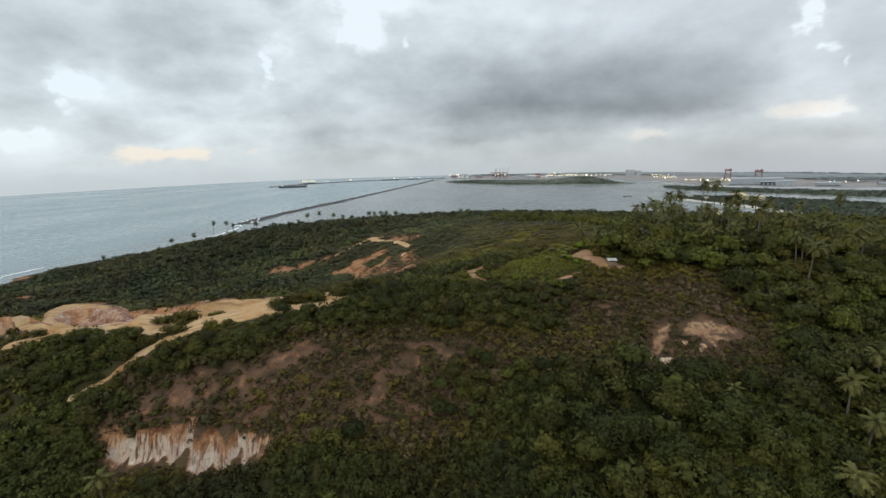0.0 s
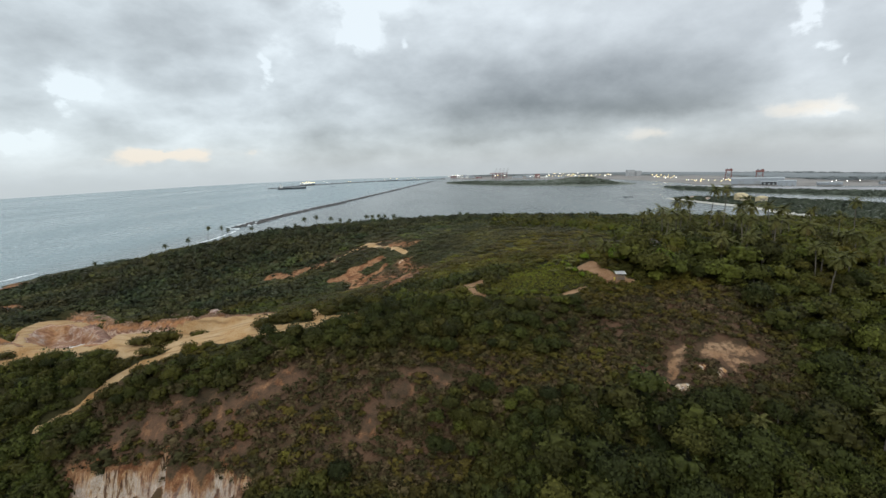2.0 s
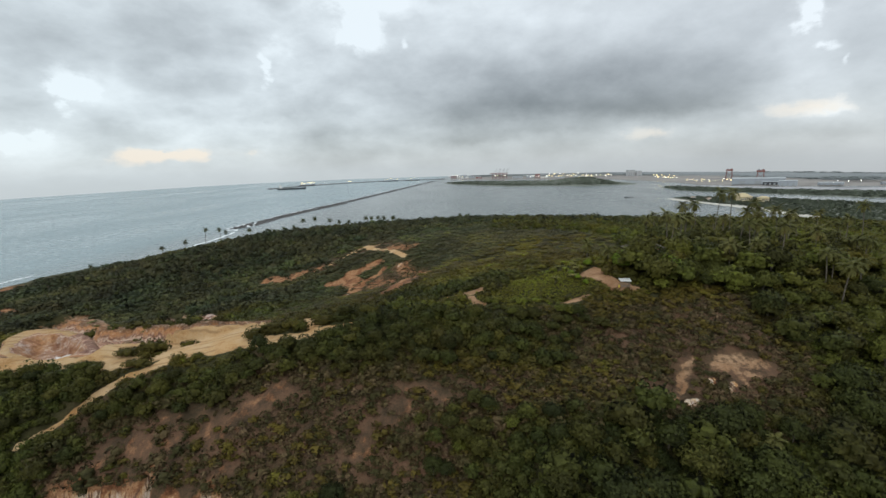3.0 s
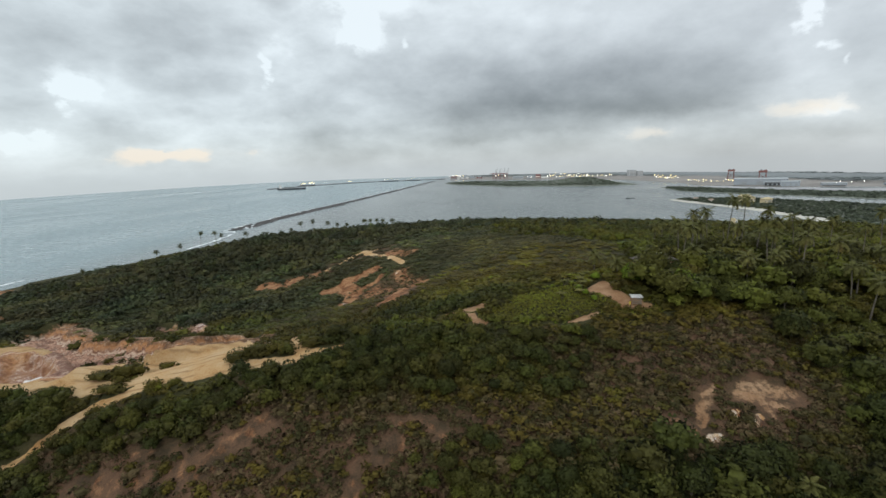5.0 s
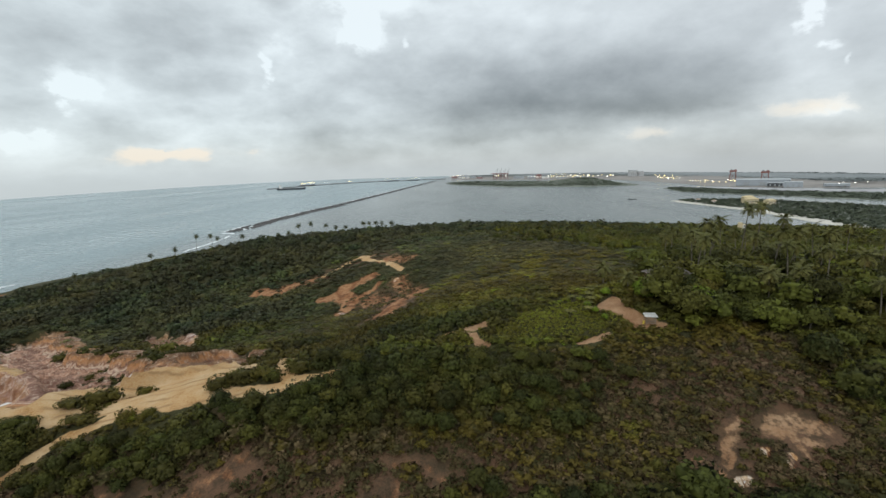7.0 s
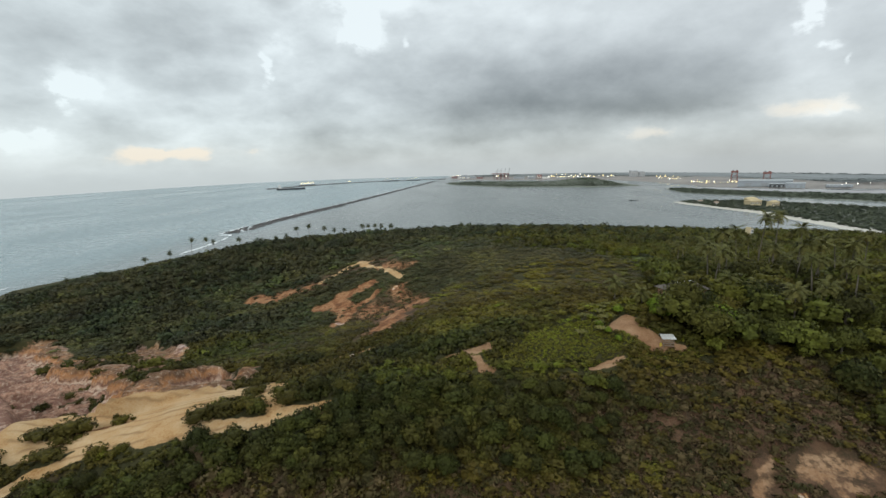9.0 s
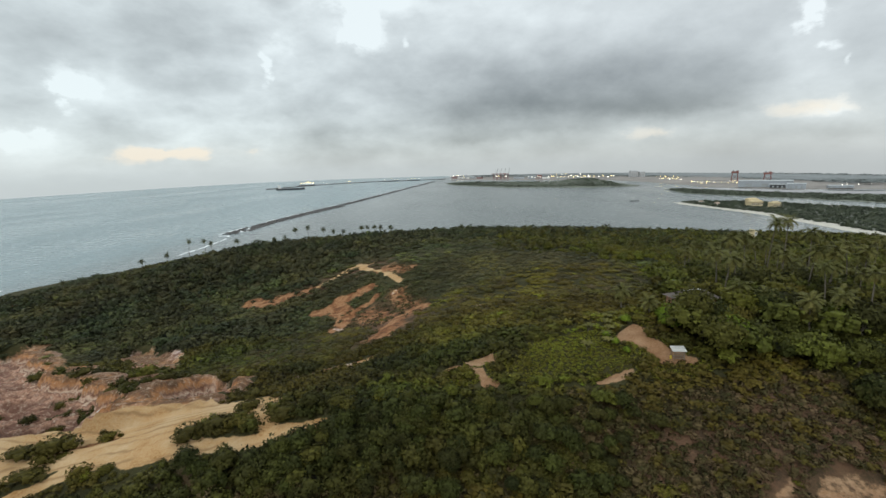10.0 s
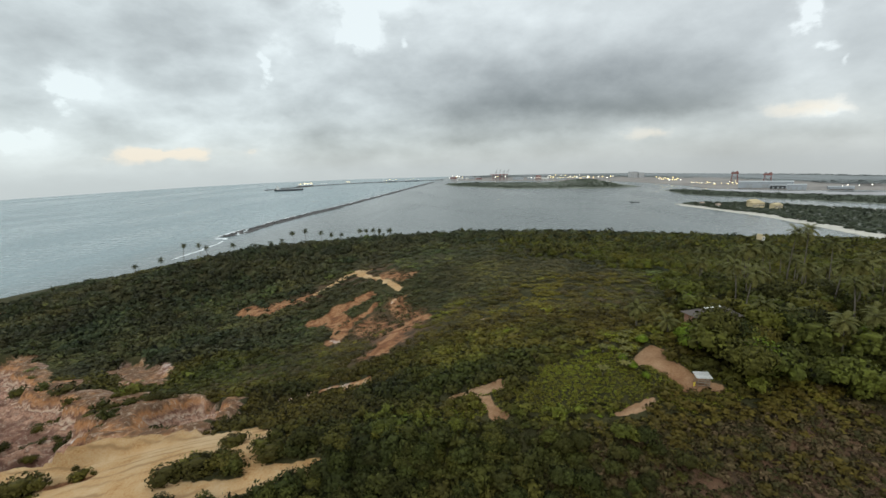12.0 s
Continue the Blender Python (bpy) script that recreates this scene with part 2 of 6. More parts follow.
def soil_material():
    """Hillside soil. Its kinds lie in the attribute soil: sand, red clay, pale rock; litter and dry grass elsewhere."""
    m, k = material("hillside_soil", 0.95)
    where = k.add("ShaderNodeNewGeometry").outputs["Position"]
    sand, clay, rock = k.split(k.attribute("soil").outputs["Vector"])
    fray = k.math("MULTIPLY", k.math("SUBTRACT", k.noise(where, 0.55, 6.0, 0.65), 0.5), 0.9)
    fine = k.noise(where, 2.6, 5.0, 0.65)
    mid = k.noise(where, 0.22, 5.0, 0.6)
    bed = k.math("ADD", k.math("MULTIPLY", mid, 0.7), k.math("MULTIPLY", fine, 0.35))
    leafy = k.ramp(bed, (0.32, (0.020, 0.021, 0.008)), (0.52, (0.036, 0.034, 0.013)), (0.72, (0.060, 0.052, 0.021)))
    dead = k.ramp(bed, (0.32, (0.026, 0.020, 0.012)), (0.46, (0.060, 0.040, 0.024)), (0.60, (0.118, 0.066, 0.040)), (0.78, (0.050, 0.040, 0.022)))
    litter = k.mix(k.attribute("dryness").outputs["Fac"], leafy, dead)
    clay_c = k.ramp(k.math("ADD", k.math("MULTIPLY", mid, 0.6), k.math("MULTIPLY", fine, 0.4)), (0.34, (0.075, 0.036, 0.020)), (0.43, (0.135, 0.056, 0.026)), (0.50, (0.235, 0.105, 0.048)), (0.56, (0.34, 0.19, 0.100)), (0.61, (0.20, 0.084, 0.037)), (0.70, (0.11, 0.058, 0.030)))
    drift = k.math("ADD", k.math("MULTIPLY", k.noise(where, 0.11, 5.0, 0.6), 0.65), k.math("MULTIPLY", fine, 0.35))
    sand_c = k.ramp(drift, (0.36, (0.28, 0.150, 0.056)), (0.44, (0.39, 0.240, 0.112)), (0.52, (0.42, 0.285, 0.152)), (0.66, (0.48, 0.35, 0.212)))
    # wheel ruts along the road, and warmer earth towards the yard
    east, north, _ = k.split(where)
    across = k.math("ADD", k.math("SUBTRACT", north, k.math("MULTIPLY", east, 0.13)), k.math("MULTIPLY", k.noise(where, 0.09, 3.0), 7.0))
    rut = k.math("POWER", k.math("ABSOLUTE", k.math("SINE", k.math("MULTIPLY", across, 1.15))), 9.0)
    rut = k.math("MULTIPLY", rut, k.span(k.noise(where, 0.16, 3.0), 0.38, 0.55))
    sand_c = k.mix(k.math("MULTIPLY", rut, 0.8), sand_c, (0.24, 0.145, 0.07))
    sand_c = k.mix(k.span(east, -15.0, 10.0, 0.0, 0.85), sand_c, k.ramp(drift, (0.40, (0.17, 0.086, 0.046)), (0.50, (0.235, 0.132, 0.075)), (0.62, (0.31, 0.196, 0.120))))
    # pale rock, streaked down the slope in white, pink, ochre and maroon
    stretch = k.vmath("MULTIPLY", where, (1.0, 1.0, 0.30))
    streak = k.noise(stretch, 0.30, 8.0, 0.66, 0.35)
    band = k.noise(k.join(0.0, 0.0, k.math("ADD", k.math("MULTIPLY", k.split(where)[2], 0.55), k.math("MULTIPLY", k.noise(where, 0.05, 4.0), 6.0))), 1.0, 3.0, 0.6)
    tinted = k.math("ADD", k.math("MULTIPLY", streak, 0.62), k.math("MULTIPLY", band, 0.38))
    tinted = k.span(tinted, 0.2, 0.8, 0.03, 0.97)
    ochre = k.ramp(tinted, (0.34, (0.16, 0.075, 0.045)), (0.44, (0.36, 0.18, 0.075)), (0.52, (0.44, 0.26, 0.13)), (0.60, (0.52, 0.40, 0.28)), (0.68, (0.34, 0.17, 0.075)))
    maroon = k.ramp(tinted, (0.34, (0.10, 0.052, 0.046)), (0.44, (0.20, 0.115, 0.095)), (0.52, (0.34, 0.225, 0.185)), (0.60, (0.56, 0.50, 0.45)), (0.68, (0.22, 0.12, 0.095)))
    rock_c = k.mix(k.span(k.noise(where, 0.075, 4.0, 0.55), 0.44, 0.58), ochre, maroon)
    flutes = k.noise(k.vmath("MULTIPLY", where, (1.0, 0.30, 0.22)), 0.75, 7.0, 0.68, 0.4)
    cracks = k.span(flutes, 0.32, 0.68, 0.2, 0.8)
    pale = k.ramp(cracks, (0.34, (0.10, 0.060, 0.042)), (0.40, (0.40, 0.27, 0.16)), (0.46, (0.64, 0.55, 0.44)), (0.52, (0.46, 0.37, 0.30)), (0.57, (0.72, 0.65, 0.56)), (0.64, (0.60, 0.43, 0.26)), (0.72, (0.28, 0.16, 0.09)))
    rusty = k.ramp(cracks, (0.36, (0.060, 0.032, 0.020)), (0.43, (0.30, 0.135, 0.055)), (0.50, (0.48, 0.29, 0.13)), (0.55, (0.56, 0.41, 0.25)), (0.60, (0.34, 0.14, 0.055)), (0.70, (0.11, 0.055, 0.032)))
    down = k.math("ADD", k.attribute("depth").outputs["Fac"], k.math("MULTIPLY", k.math("SUBTRACT", k.noise(where, 0.30, 5.0, 0.6), 0.5), 0.9))
    chalk = k.mix(k.span(down, 0.12, 0.34, smooth=True), rusty, pale)
    chalk = k.mix(k.span(down, 0.66, 0.82, 0.0, 0.8, smooth=True), chalk, rusty)
    rock_c = k.mix(k.attribute("dryness").outputs["Fac"], rock_c, chalk)
    # beds laid bare one under the other: brown crust, ochre, pink, mauve, chalk
    bed_at = k.math("ADD", k.attribute("depth").outputs["Fac"], k.math("MULTIPLY", k.math("SUBTRACT", streak, 0.5), 0.95))
    bed_at = k.math("ADD", bed_at, k.math("MULTIPLY", k.math("SUBTRACT", k.noise(where, 0.045, 3.0), 0.5), 0.7))
    beds = k.ramp(bed_at, (0.00, (0.14, 0.082, 0.045)), (0.10, (0.22, 0.115, 0.058)), (0.22, (0.43, 0.200, 0.080)), (0.34, (0.41, 0.220, 0.115)), (0.42, (0.19, 0.095, 0.066)), (0.49, (0.46, 0.285, 0.195)), (0.57, (0.60, 0.46, 0.345)), (0.64, (0.20, 0.100, 0.072)), (0.74, (0.46, 0.275, 0.19)), (0.92, (0.20, 0.11, 0.08)))
    vein = k.noise(k.vmath("MULTIPLY", where, (1.0, 0.8, 0.7)), 0.8, 7.0, 0.7, 0.6)
    beds = k.mix(k.span(vein, 0.53, 0.66, 0.0, 0.65), beds, (0.62, 0.48, 0.37))
    beds = k.mix(k.span(vein, 0.45, 0.34, 0.0, 0.75), beds, (0.11, 0.052, 0.038))
    rock_c = k.mix(k.attribute("badland").outputs["Fac"], rock_c, beds)
    rock_c = k.mix(k.span(fine, 0.35, 0.7, 0.0, 0.28), rock_c, (0.19, 0.10, 0.07))

    def part_of(mask, low=0.30, high=0.62):
        return k.span(k.math("ADD", mask, fray), low, high, smooth=True)

    colour = k.mix(k.math("MULTIPLY", part_of(clay), 0.9), litter, clay_c)
    colour = k.mix(part_of(rock), colour, rock_c)
    colour = k.mix(part_of(sand, 0.34, 0.55), colour, sand_c)
    k.plug(k.bsdf.inputs["Base Color"], colour)
    k.bsdf.inputs["Specular IOR Level"].default_value = 0.15
    crags = k.math("MULTIPLY", k.math("MULTIPLY", k.noise(where, 0.8, 6.0, 0.7), rock), 5.5)
    bump(k, k.math("ADD", k.math("ADD", fine, k.math("MULTIPLY", k.noise(where, 9.0, 4.0), 0.4)), crags), 0.7, 0.35)
    return m


SOIL = soil_material()


def water_material():
    m, k = material("sea_water", 0.2)
    where = k.add("ShaderNodeNewGeometry").outputs["Position"]
    x, y, z = k.split(where)
    # east of the reef the bay lies calm
    bay = k.span(k.math("SUBTRACT", x, k.math("ADD", -440.0, k.math("MULTIPLY", y, 0.11))), -60.0, 60.0)
    slick = k.noise(k.vmath("MULTIPLY", where, (1.0, 0.30, 1.0)), 0.006, 5.0, 0.6)
    deep = k.mix(slick, (0.135, 0.19, 0.205), (0.175, 0.23, 0.242))
    calm = k.mix(slick, (0.080, 0.096, 0.094), (0.12, 0.137, 0.132))
    k.plug(k.bsdf.inputs["Base Color"], k.mix(bay, deep, calm))
    k.plug(k.bsdf.inputs["Roughness"], k.math("ADD", k.math("SUBTRACT", k.span(slick, 0.3, 0.7, 0.34, 0.22), k.math("MULTIPLY", bay, 0.08)), k.span(k.noise(k.vmath("MULTIPLY", where, (0.4, 1.0, 1.0)), 0.16, 5.0, 0.7), 0.35, 0.65, -0.10, 0.12)))
    k.bsdf.inputs["IOR"].default_value = 1.33
    swell = k.noise(k.vmath("MULTIPLY", where, (0.5, 1.0, 1.0)), 0.10, 6.0, 0.6)
    chop = k.noise(where, 0.7, 4.0, 0.6)
    height = k.math("MULTIPLY", k.math("ADD", swell, k.math("MULTIPLY", chop, 0.25)), k.span(bay, 0.0, 1.0, 1.0, 0.35))
    bump(k, height, 0.30, 2.0)
    return m


WATER = water_material()
FOAM = plain("sea_foam", (0.70, 0.73, 0.74), 0.7, 0.15, 0.3)
BOULDER = plain("reef_boulders", (0.085, 0.08, 0.078), 0.9, 0.45, 0.08)
BEACH = plain("beach_sand", (0.42, 0.40, 0.35), 0.95, 0.12, 0.05)
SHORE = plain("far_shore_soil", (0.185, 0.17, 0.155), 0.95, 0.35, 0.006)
# woodland soil paled to blue-grey: haze put into the colour
HAZED_WOODLAND = plain("hazed_woodland_floor", (0.15, 0.165, 0.168), 0.95, 0.3, 0.008)
WET_SAND = plain("wet_tidal_sand", (0.27, 0.265, 0.27), 0.7, 0.2, 0.01)
# white walls dulled to grey: the haze before them is in the colour
HAZED_CONCRETE = plain("hazed_concrete", (0.40, 0.405, 0.41), 0.85, 0.2, 0.05)
# marsh soil, lifted a little to carry the haze in its colour
HAZED_MARSH = plain("hazed_marsh_soil", (0.105, 0.115, 0.09), 0.95, 0.3, 0.02)
HALL_BLUE = plain("pale_blue_sheet_metal", (0.30, 0.33, 0.36), 0.6, 0.12, 0.05)
CREAM = plain("cream_wall_paint", (0.54, 0.45, 0.28), 0.85, 0.12, 0.2)
STEEL_RED = plain("red_crane_steel", (0.20, 0.085, 0.075), 0.6, 0.2, 0.3)
STEEL_GREY = plain("grey_steel", (0.28, 0.30, 0.31), 0.6, 0.25, 0.3)
HULL_DARK = plain("dark_hull_paint", (0.045, 0.05, 0.055), 0.6, 0.3, 0.1)
WALL_WHITE = plain("white_wall_paint", (0.62, 0.62, 0.60), 0.8, 0.12, 0.2)
WALL_OCHRE = plain("ochre_wall_paint", (0.42, 0.34, 0.20), 0.85, 0.15, 0.2)
WALL_BRICK = plain("raw_brick_wall", (0.34, 0.18, 0.12), 0.9, 0.3, 0.8)
TILE_ROOF = plain("clay_roof_tiles", (0.33, 0.24, 0.18), 0.9, 0.25, 0.4)
DARK_ROOF = plain("weathered_roof_tiles", (0.085, 0.07, 0.06), 0.9, 0.35, 0.6)
TIN = plain("corrugated_tin", (0.66, 0.66, 0.65), 0.5, 0.25, 0.9, metal=0.12)
TIMBER = plain("grey_timber", (0.20, 0.16, 0.12), 0.9, 0.35, 2.5)
YELLOW = plain("yellow_board_paint", (0.55, 0.42, 0.06), 0.7, 0.15, 2.0)
PANE = plain("window_glass", (0.05, 0.06, 0.065), 0.15, 0.2, 0.5)
LAMP_YELLOW = lamp_glow("sodium_lamp", (1.0, 0.80, 0.36), 3.5)
LAMP_WHITE = lamp_glow("white_lamp", (1.0, 0.95, 0.84), 3.5)

# ---- helpers for meshes ----


def ready(name, data, mat, parent=None, label=""):
    data.materials.append(mat)
    ob = new(name, data)
    if parent is not None:
        ob.parent = parent
    return tagged(ob, label) if label else ob


def part(name, bm, mat, parent=None, label="", smooth=False):
    """One bmesh as one mesh object, under a thing or a part."""
    data = bpy.data.meshes.new(name)
    if smooth:
        for f in bm.faces:
            f.smooth = True
    bm.to_mesh(data)
    bm.free()
    return ready(name, data, mat, parent, label)


def quads(name, verts, faces, mat, tint=None, smooth=False, soft=None, warm=None):
    """A mesh of many faces, all with as many corners, from arrays."""
    data = bpy.data.meshes.new(name)
    data.vertices.add(len(verts))
    data.vertices.foreach_set("co", np.ascontiguousarray(verts, np.float32).ravel())
    data.loops.add(faces.size)
    data.loops.foreach_set("vertex_index", faces.ravel().astype(np.int32))
    data.polygons.add(len(faces))
    data.polygons.foreach_set("loop_start", np.arange(0, faces.size, faces.shape[1], dtype=np.int32))
    if smooth:
        data.polygons.foreach_set("use_smooth", np.ones(len(faces), bool))
    data.update(calc_edges=True)
    if tint is not None:
        data.attributes.new("tint", "FLOAT", "POINT").data.foreach_set("value", np.ascontiguousarray(tint, np.float32))
    if tint is not None:
        warm = np.full(len(verts), 0.5) if warm is None else warm
        data.attributes.new("warm", "FLOAT", "POINT").data.foreach_set("value", np.ascontiguousarray(warm, np.float32))
    if soft is not None:
        data.attributes.new("soft", "FLOAT_VECTOR", "POINT").data.foreach_set("vector", np.ascontiguousarray(soft, np.float32).ravel())
    data.materials.append(mat)
    return data


def box(bm, size, at=(0, 0, 0), turn=0.0, bevel=0.0):
    m = pose(*at, 0, 0, turn) @ Matrix.Diagonal((*size, 1))
    made = bmesh.ops.create_cube(bm, size=1.0, matrix=m)["verts"]
    if bevel:
        edges = {e for v in made for e in v.link_edges}
        bmesh.ops.bevel(bm, geom=list(edges), offset=bevel, segments=1, affect="EDGES")
    return bm


def boxes(*rows, bevel=0.0):
    bm = bmesh.new()
    for row in rows:
        box(bm, *row, bevel=bevel)
    return bm


def beam(bm, a, b, r, sides=6, r2=None):
    a, b = Vector(a), Vector(b)
    m = Matrix.Translation((a + b) / 2) @ (b - a).to_track_quat("Z", "Y").to_matrix().to_4x4()
    bmesh.ops.create_cone(bm, cap_ends=True, segments=sides, radius1=r, radius2=r if r2 is None else r2, depth=(b - a).length, matrix=m)
    return bm


def beams(*rows, sides=6):
    bm = bmesh.new()
    for a, b, r in rows:
        beam(bm, a, b, r, sides)
    return bm


def empty(name, m, label="", category="", group="", kind=""):
    ob = new(name)
    ob.matrix_world = m
    return tagged(ob, label, category, group, kind)


rng = np.random.RandomState(7)

# ---- the hill ----
BROAD = (
    (-6.8, 11.1, 11.8, 18.3, 13.1, 24.3, 8.5),
    (4.4, 18.3, 6.9, 1.4, 6.3, -7.1, 7.9),
    (-2.1, 0.3, 14.6, 28.3, 17.9, 36.8, 13.8),
    (2.8, 12.3, 16.8, 21.5, 34.5, 15, 32.2),
    (-0.6, 9.9, -7.5, 34.4, 15.1, 28.9, 1.9),
    (0.1, 10.5, 26.7, 19.3, 22.9, 19.4, 23.9),
    (-2.2, 17.5, 13, 23.2, 19, 8, -5.9),
    (-25.2, 4.6, 2, 4.2, 1.1, 6.4, -1.2),
    (6.8, 3.9, 0.5, 0.8, 1.4, 0.7, 2.6),
)
FINE = (
    (-15.3, -8.8, -9.9, -1.6, -1.2, 1.1, -2.4, -5.4, 0.6),
    (6.7, 12.9, 9.5, 11.7, 7.6, -1, 6.4, -5.9, 5),
    (3.9, 5.5, -2.3, -4.9, 1.3, 7.5, 3, 5.8, -2.8),
    (3.8, -8.9, 0.3, -0.9, 2.4, -0.3, 0.3, -2.8, -1.8),
    (-3.1, 2.7, -4.6, -7.6, -4.6, 2.9, 2.7, -2.3, -0.2),
)


def gauss(x, y, a, b, r, s):
    return np.exp(-(((x - a) / r) ** 2) - ((y - b) / s) ** 2)


def relief(x, y):
    z = np.full(np.shape(x), -12.0)
    for j, row in enumerate(BROAD):
        for i, h in enumerate(row):
            z = z + h * gauss(x, y, -450 + 150 * i, -100 + 100 * j, 130, 95)
    for j, row in enumerate(FINE):
        for i, h in enumerate(row):
            z = z + h * gauss(x, y, -160 + 40 * i, 80 + 40 * j, 36, 36)
    return z


def lattice(ix, iy, seed):
    h = np.sin(ix * 127.1 + iy * 311.7 + seed * 74.7) * 43758.5453
    return h - np.floor(h)


def value_noise(x, y, scale, seed=0):
    x, y = x / scale, y / scale
    ix, iy = np.floor(x), np.floor(y)
    fx, fy = x - ix, y - iy
    fx, fy = fx * fx * (3 - 2 * fx), fy * fy * (3 - 2 * fy)
    a, b = lattice(ix, iy, seed), lattice(ix + 1, iy, seed)
    c, d = lattice(ix, iy + 1, seed), lattice(ix + 1, iy + 1, seed)
    return (a * (1 - fx) + b * fx) * (1 - fy) + (c * (1 - fx) + d * fx) * fy


def fbm(x, y, scale, octaves=4, seed=0):
    total_, amount, whole = 0.0, 1.0, 0.0
    for o in range(octaves):
        total_ = total_ + amount * value_noise(x + 31 * o, y - 17 * o, scale / 2**o, seed + o)
        whole += amount
        amount *= 0.5
    return total_ / whole


def strip(x, y, *rows, soft=0.5):
    """1 within the given rounded strips (x0, y0, x1, y1, half width), 0 outside."""
    best = np.zeros(np.shape(x))
    for x0, y0, x1, y1, w in rows:
        px, py = x1 - x0, y1 - y0
        s = np.clip(((x - x0) * px + (y - y0) * py) / max(px * px + py * py, 1e-6), 0, 1)
        d = np.hypot(x - x0 - s * px, y - y0 - s * py)
        best = np.maximum(best, np.clip((w * (1 + soft) - d) / (w * 2 * soft), 0, 1))
    return best


ROAD = ((-126, 121, -112, 121, 1.3), (-112, 121, -98, 121.3, 1.7), (-98, 121.5, -86, 124.5, 2.5), (-91, 125, -76, 128.5, 3.0), (-150, 152, -140, 140, 1.8), (-140, 140, -128, 128.5, 1.5), (-128, 128.5, -114, 124.3, 1.4), (-114, 124.3, -107, 122.3, 1.3), (-84, 126, -68, 129.5, 5.0), (-75, 131, -52, 133.5, 6.5), (-84, 123, -50, 124.5, 4.4), (-62, 131, -41, 131, 5.0),
        (-54, 137, -41, 134.5, 3.0), (-41, 133.5, -36, 131.5, 2.0), (-36, 131.5, -35, 126, 1.8), (-36, 126, -32, 121.5, 1.8), (-33, 121.5, -22, 119.8, 1.5), (-72, 122, -45, 117.5, 2.6), (-46, 117.5, -28, 118.6, 1.8))
PATH_STRIP = ((-93, 104.5, -84, 108, 0.9), (-84, 108, -78, 113, 1.3), (-78, 113, -70, 117, 1.4), (-70, 117, -60, 121, 1.5))
TRACK = ((3, 140, 7, 141.5, 1.0), (7, 141.5, 12, 142.5, 1.3), (8.5, 139, 10.8, 132.5, 1.2), (33, 134, 41, 136.2, 0.9))
YARD = ((45.5, 147, 49, 149.5, 2.4), (47, 146, 50, 142, 2.2), (49, 142, 54, 139.5, 1.9), (49.5, 138.6, 56, 138, 1.4))
BADLANDS = ((-58, 143, -80, 142, 6), (-80, 141, -100, 138, 9), (-98, 137, -132, 141, 14), (-61, 150, -64, 168, 8), (-74, 148, -82, 170, 13), (-92, 148, -104, 176, 15), (-112, 152, -128, 182, 19), (-138, 165, -168, 208, 24), (-172, 212, -228, 262, 15), (-116, 212, -158, 254, 8))
RIM = (-79.0, 152.5, -130.0, 192.5)  # the edge of the old surface, from south-east to north-west
PIT = ((-74, 127, -66, 128, 1.6), (-97, 131, -93, 131, 2.0))
RED_SCAR = ((-123, 310, -107, 298, 6), (-107, 298, -93, 297, 7), (-93, 298, -77, 305, 5), (-64, 262, -56, 272, 5.5), (-56, 272, -40, 277, 3.5), (-54, 261, -48, 252, 5), (-48, 250, -50, 232, 3.5), (-43, 259, -36, 264, 3), (-14, 229, -20, 208, 3.0), (-21, 204, -20, 186, 3.0), (-10, 232, -6, 224, 2.5),
            (-40, 300, -28, 296, 3), (-300, 293, -285, 287, 6), (-385, 385, -372, 372, 7))
RED_SCRUB = ((-36, 244, -16, 216, 11), (-18, 206, -22, 190, 7), (-24, 262, -12, 236, 6), (-108, 305, -80, 300, 8), (-36, 306, -22, 290, 8))
PALE_SPOTS = ((-36, 170, -22, 165, 3.0), (-49, 171, -42, 167, 1.6), (-119, 228, -140, 240, 3.5), (-140, 240, -160, 258, 3), (-215, 255, -236, 272, 3), (13, 194, 14, 196, 1.3), (-50, 238, -49, 230, 1.6), (-26, 263, -24, 261, 1.8))
SCAR_PATH = ((-57, 331, -46, 312, 2.6), (-46, 312, -23, 274, 1.7), (-46, 330, -52, 322, 1.6), (-77, 304, -63, 326, 3.2), (-66, 320, -57, 330, 1.8))
BARE_RIGHT = ((47.4, 100.2, 50.7, 104.5, 1.3), (50.7, 104.5, 55, 109.5, 1.7), (55, 109.5, 58.3, 112.8, 1.6), (43.6, 102.5, 46.5, 105.5, 0.8), (62.5, 109.5, 73, 109.3, 2.5), (64, 111.5, 69, 111.8, 1.6), (65, 106.6, 70, 107.2, 2.0), (65.3, 104.6, 66, 106, 1.0), (51.4, 100.9, 53, 101, 1.2))
RUBBLE = ((51.4, 100.9, 53.0, 101.4, 0.9), (57.9, 105.2, 58.4, 105.6, 0.7), (61, 103.2, 61.8, 104.0, 0.9))
BARE_MID = ((-36, 102, -32, 104, 1.8), (-15, 95, -12, 91, 1.3), (-9, 102, 1, 101, 0.9), (-72, 100, -48, 97, 1.6), (-47, 96, -33, 102, 1.6), (-45, 98, -40, 91, 1.4), (-15, 92, -9, 98, 1.5), (-60, 103, -48, 102, 1.0))
DRY_LAND = ((-75, 101, -36, 92, 10), (-40, 100, 5, 97, 9), (-25, 90, -5, 88, 6), (35, 118, 75, 118, 9), (50, 104, 72, 106, 9), (10, 100, 30, 104, 6), (60, 125, 80, 128, 5), (-30, 240, -20, 200, 14), (-90, 295, -50, 320, 14))


def frayed(x, y, amount):
    """Places shifted a little, so that the edges of strips come out ragged."""
    return x + (fbm(x, y, 7, 3, 33) - 0.5) * 2 * amount, y + (fbm(x, y, 7, 3, 34) - 0.5) * 2 * amount


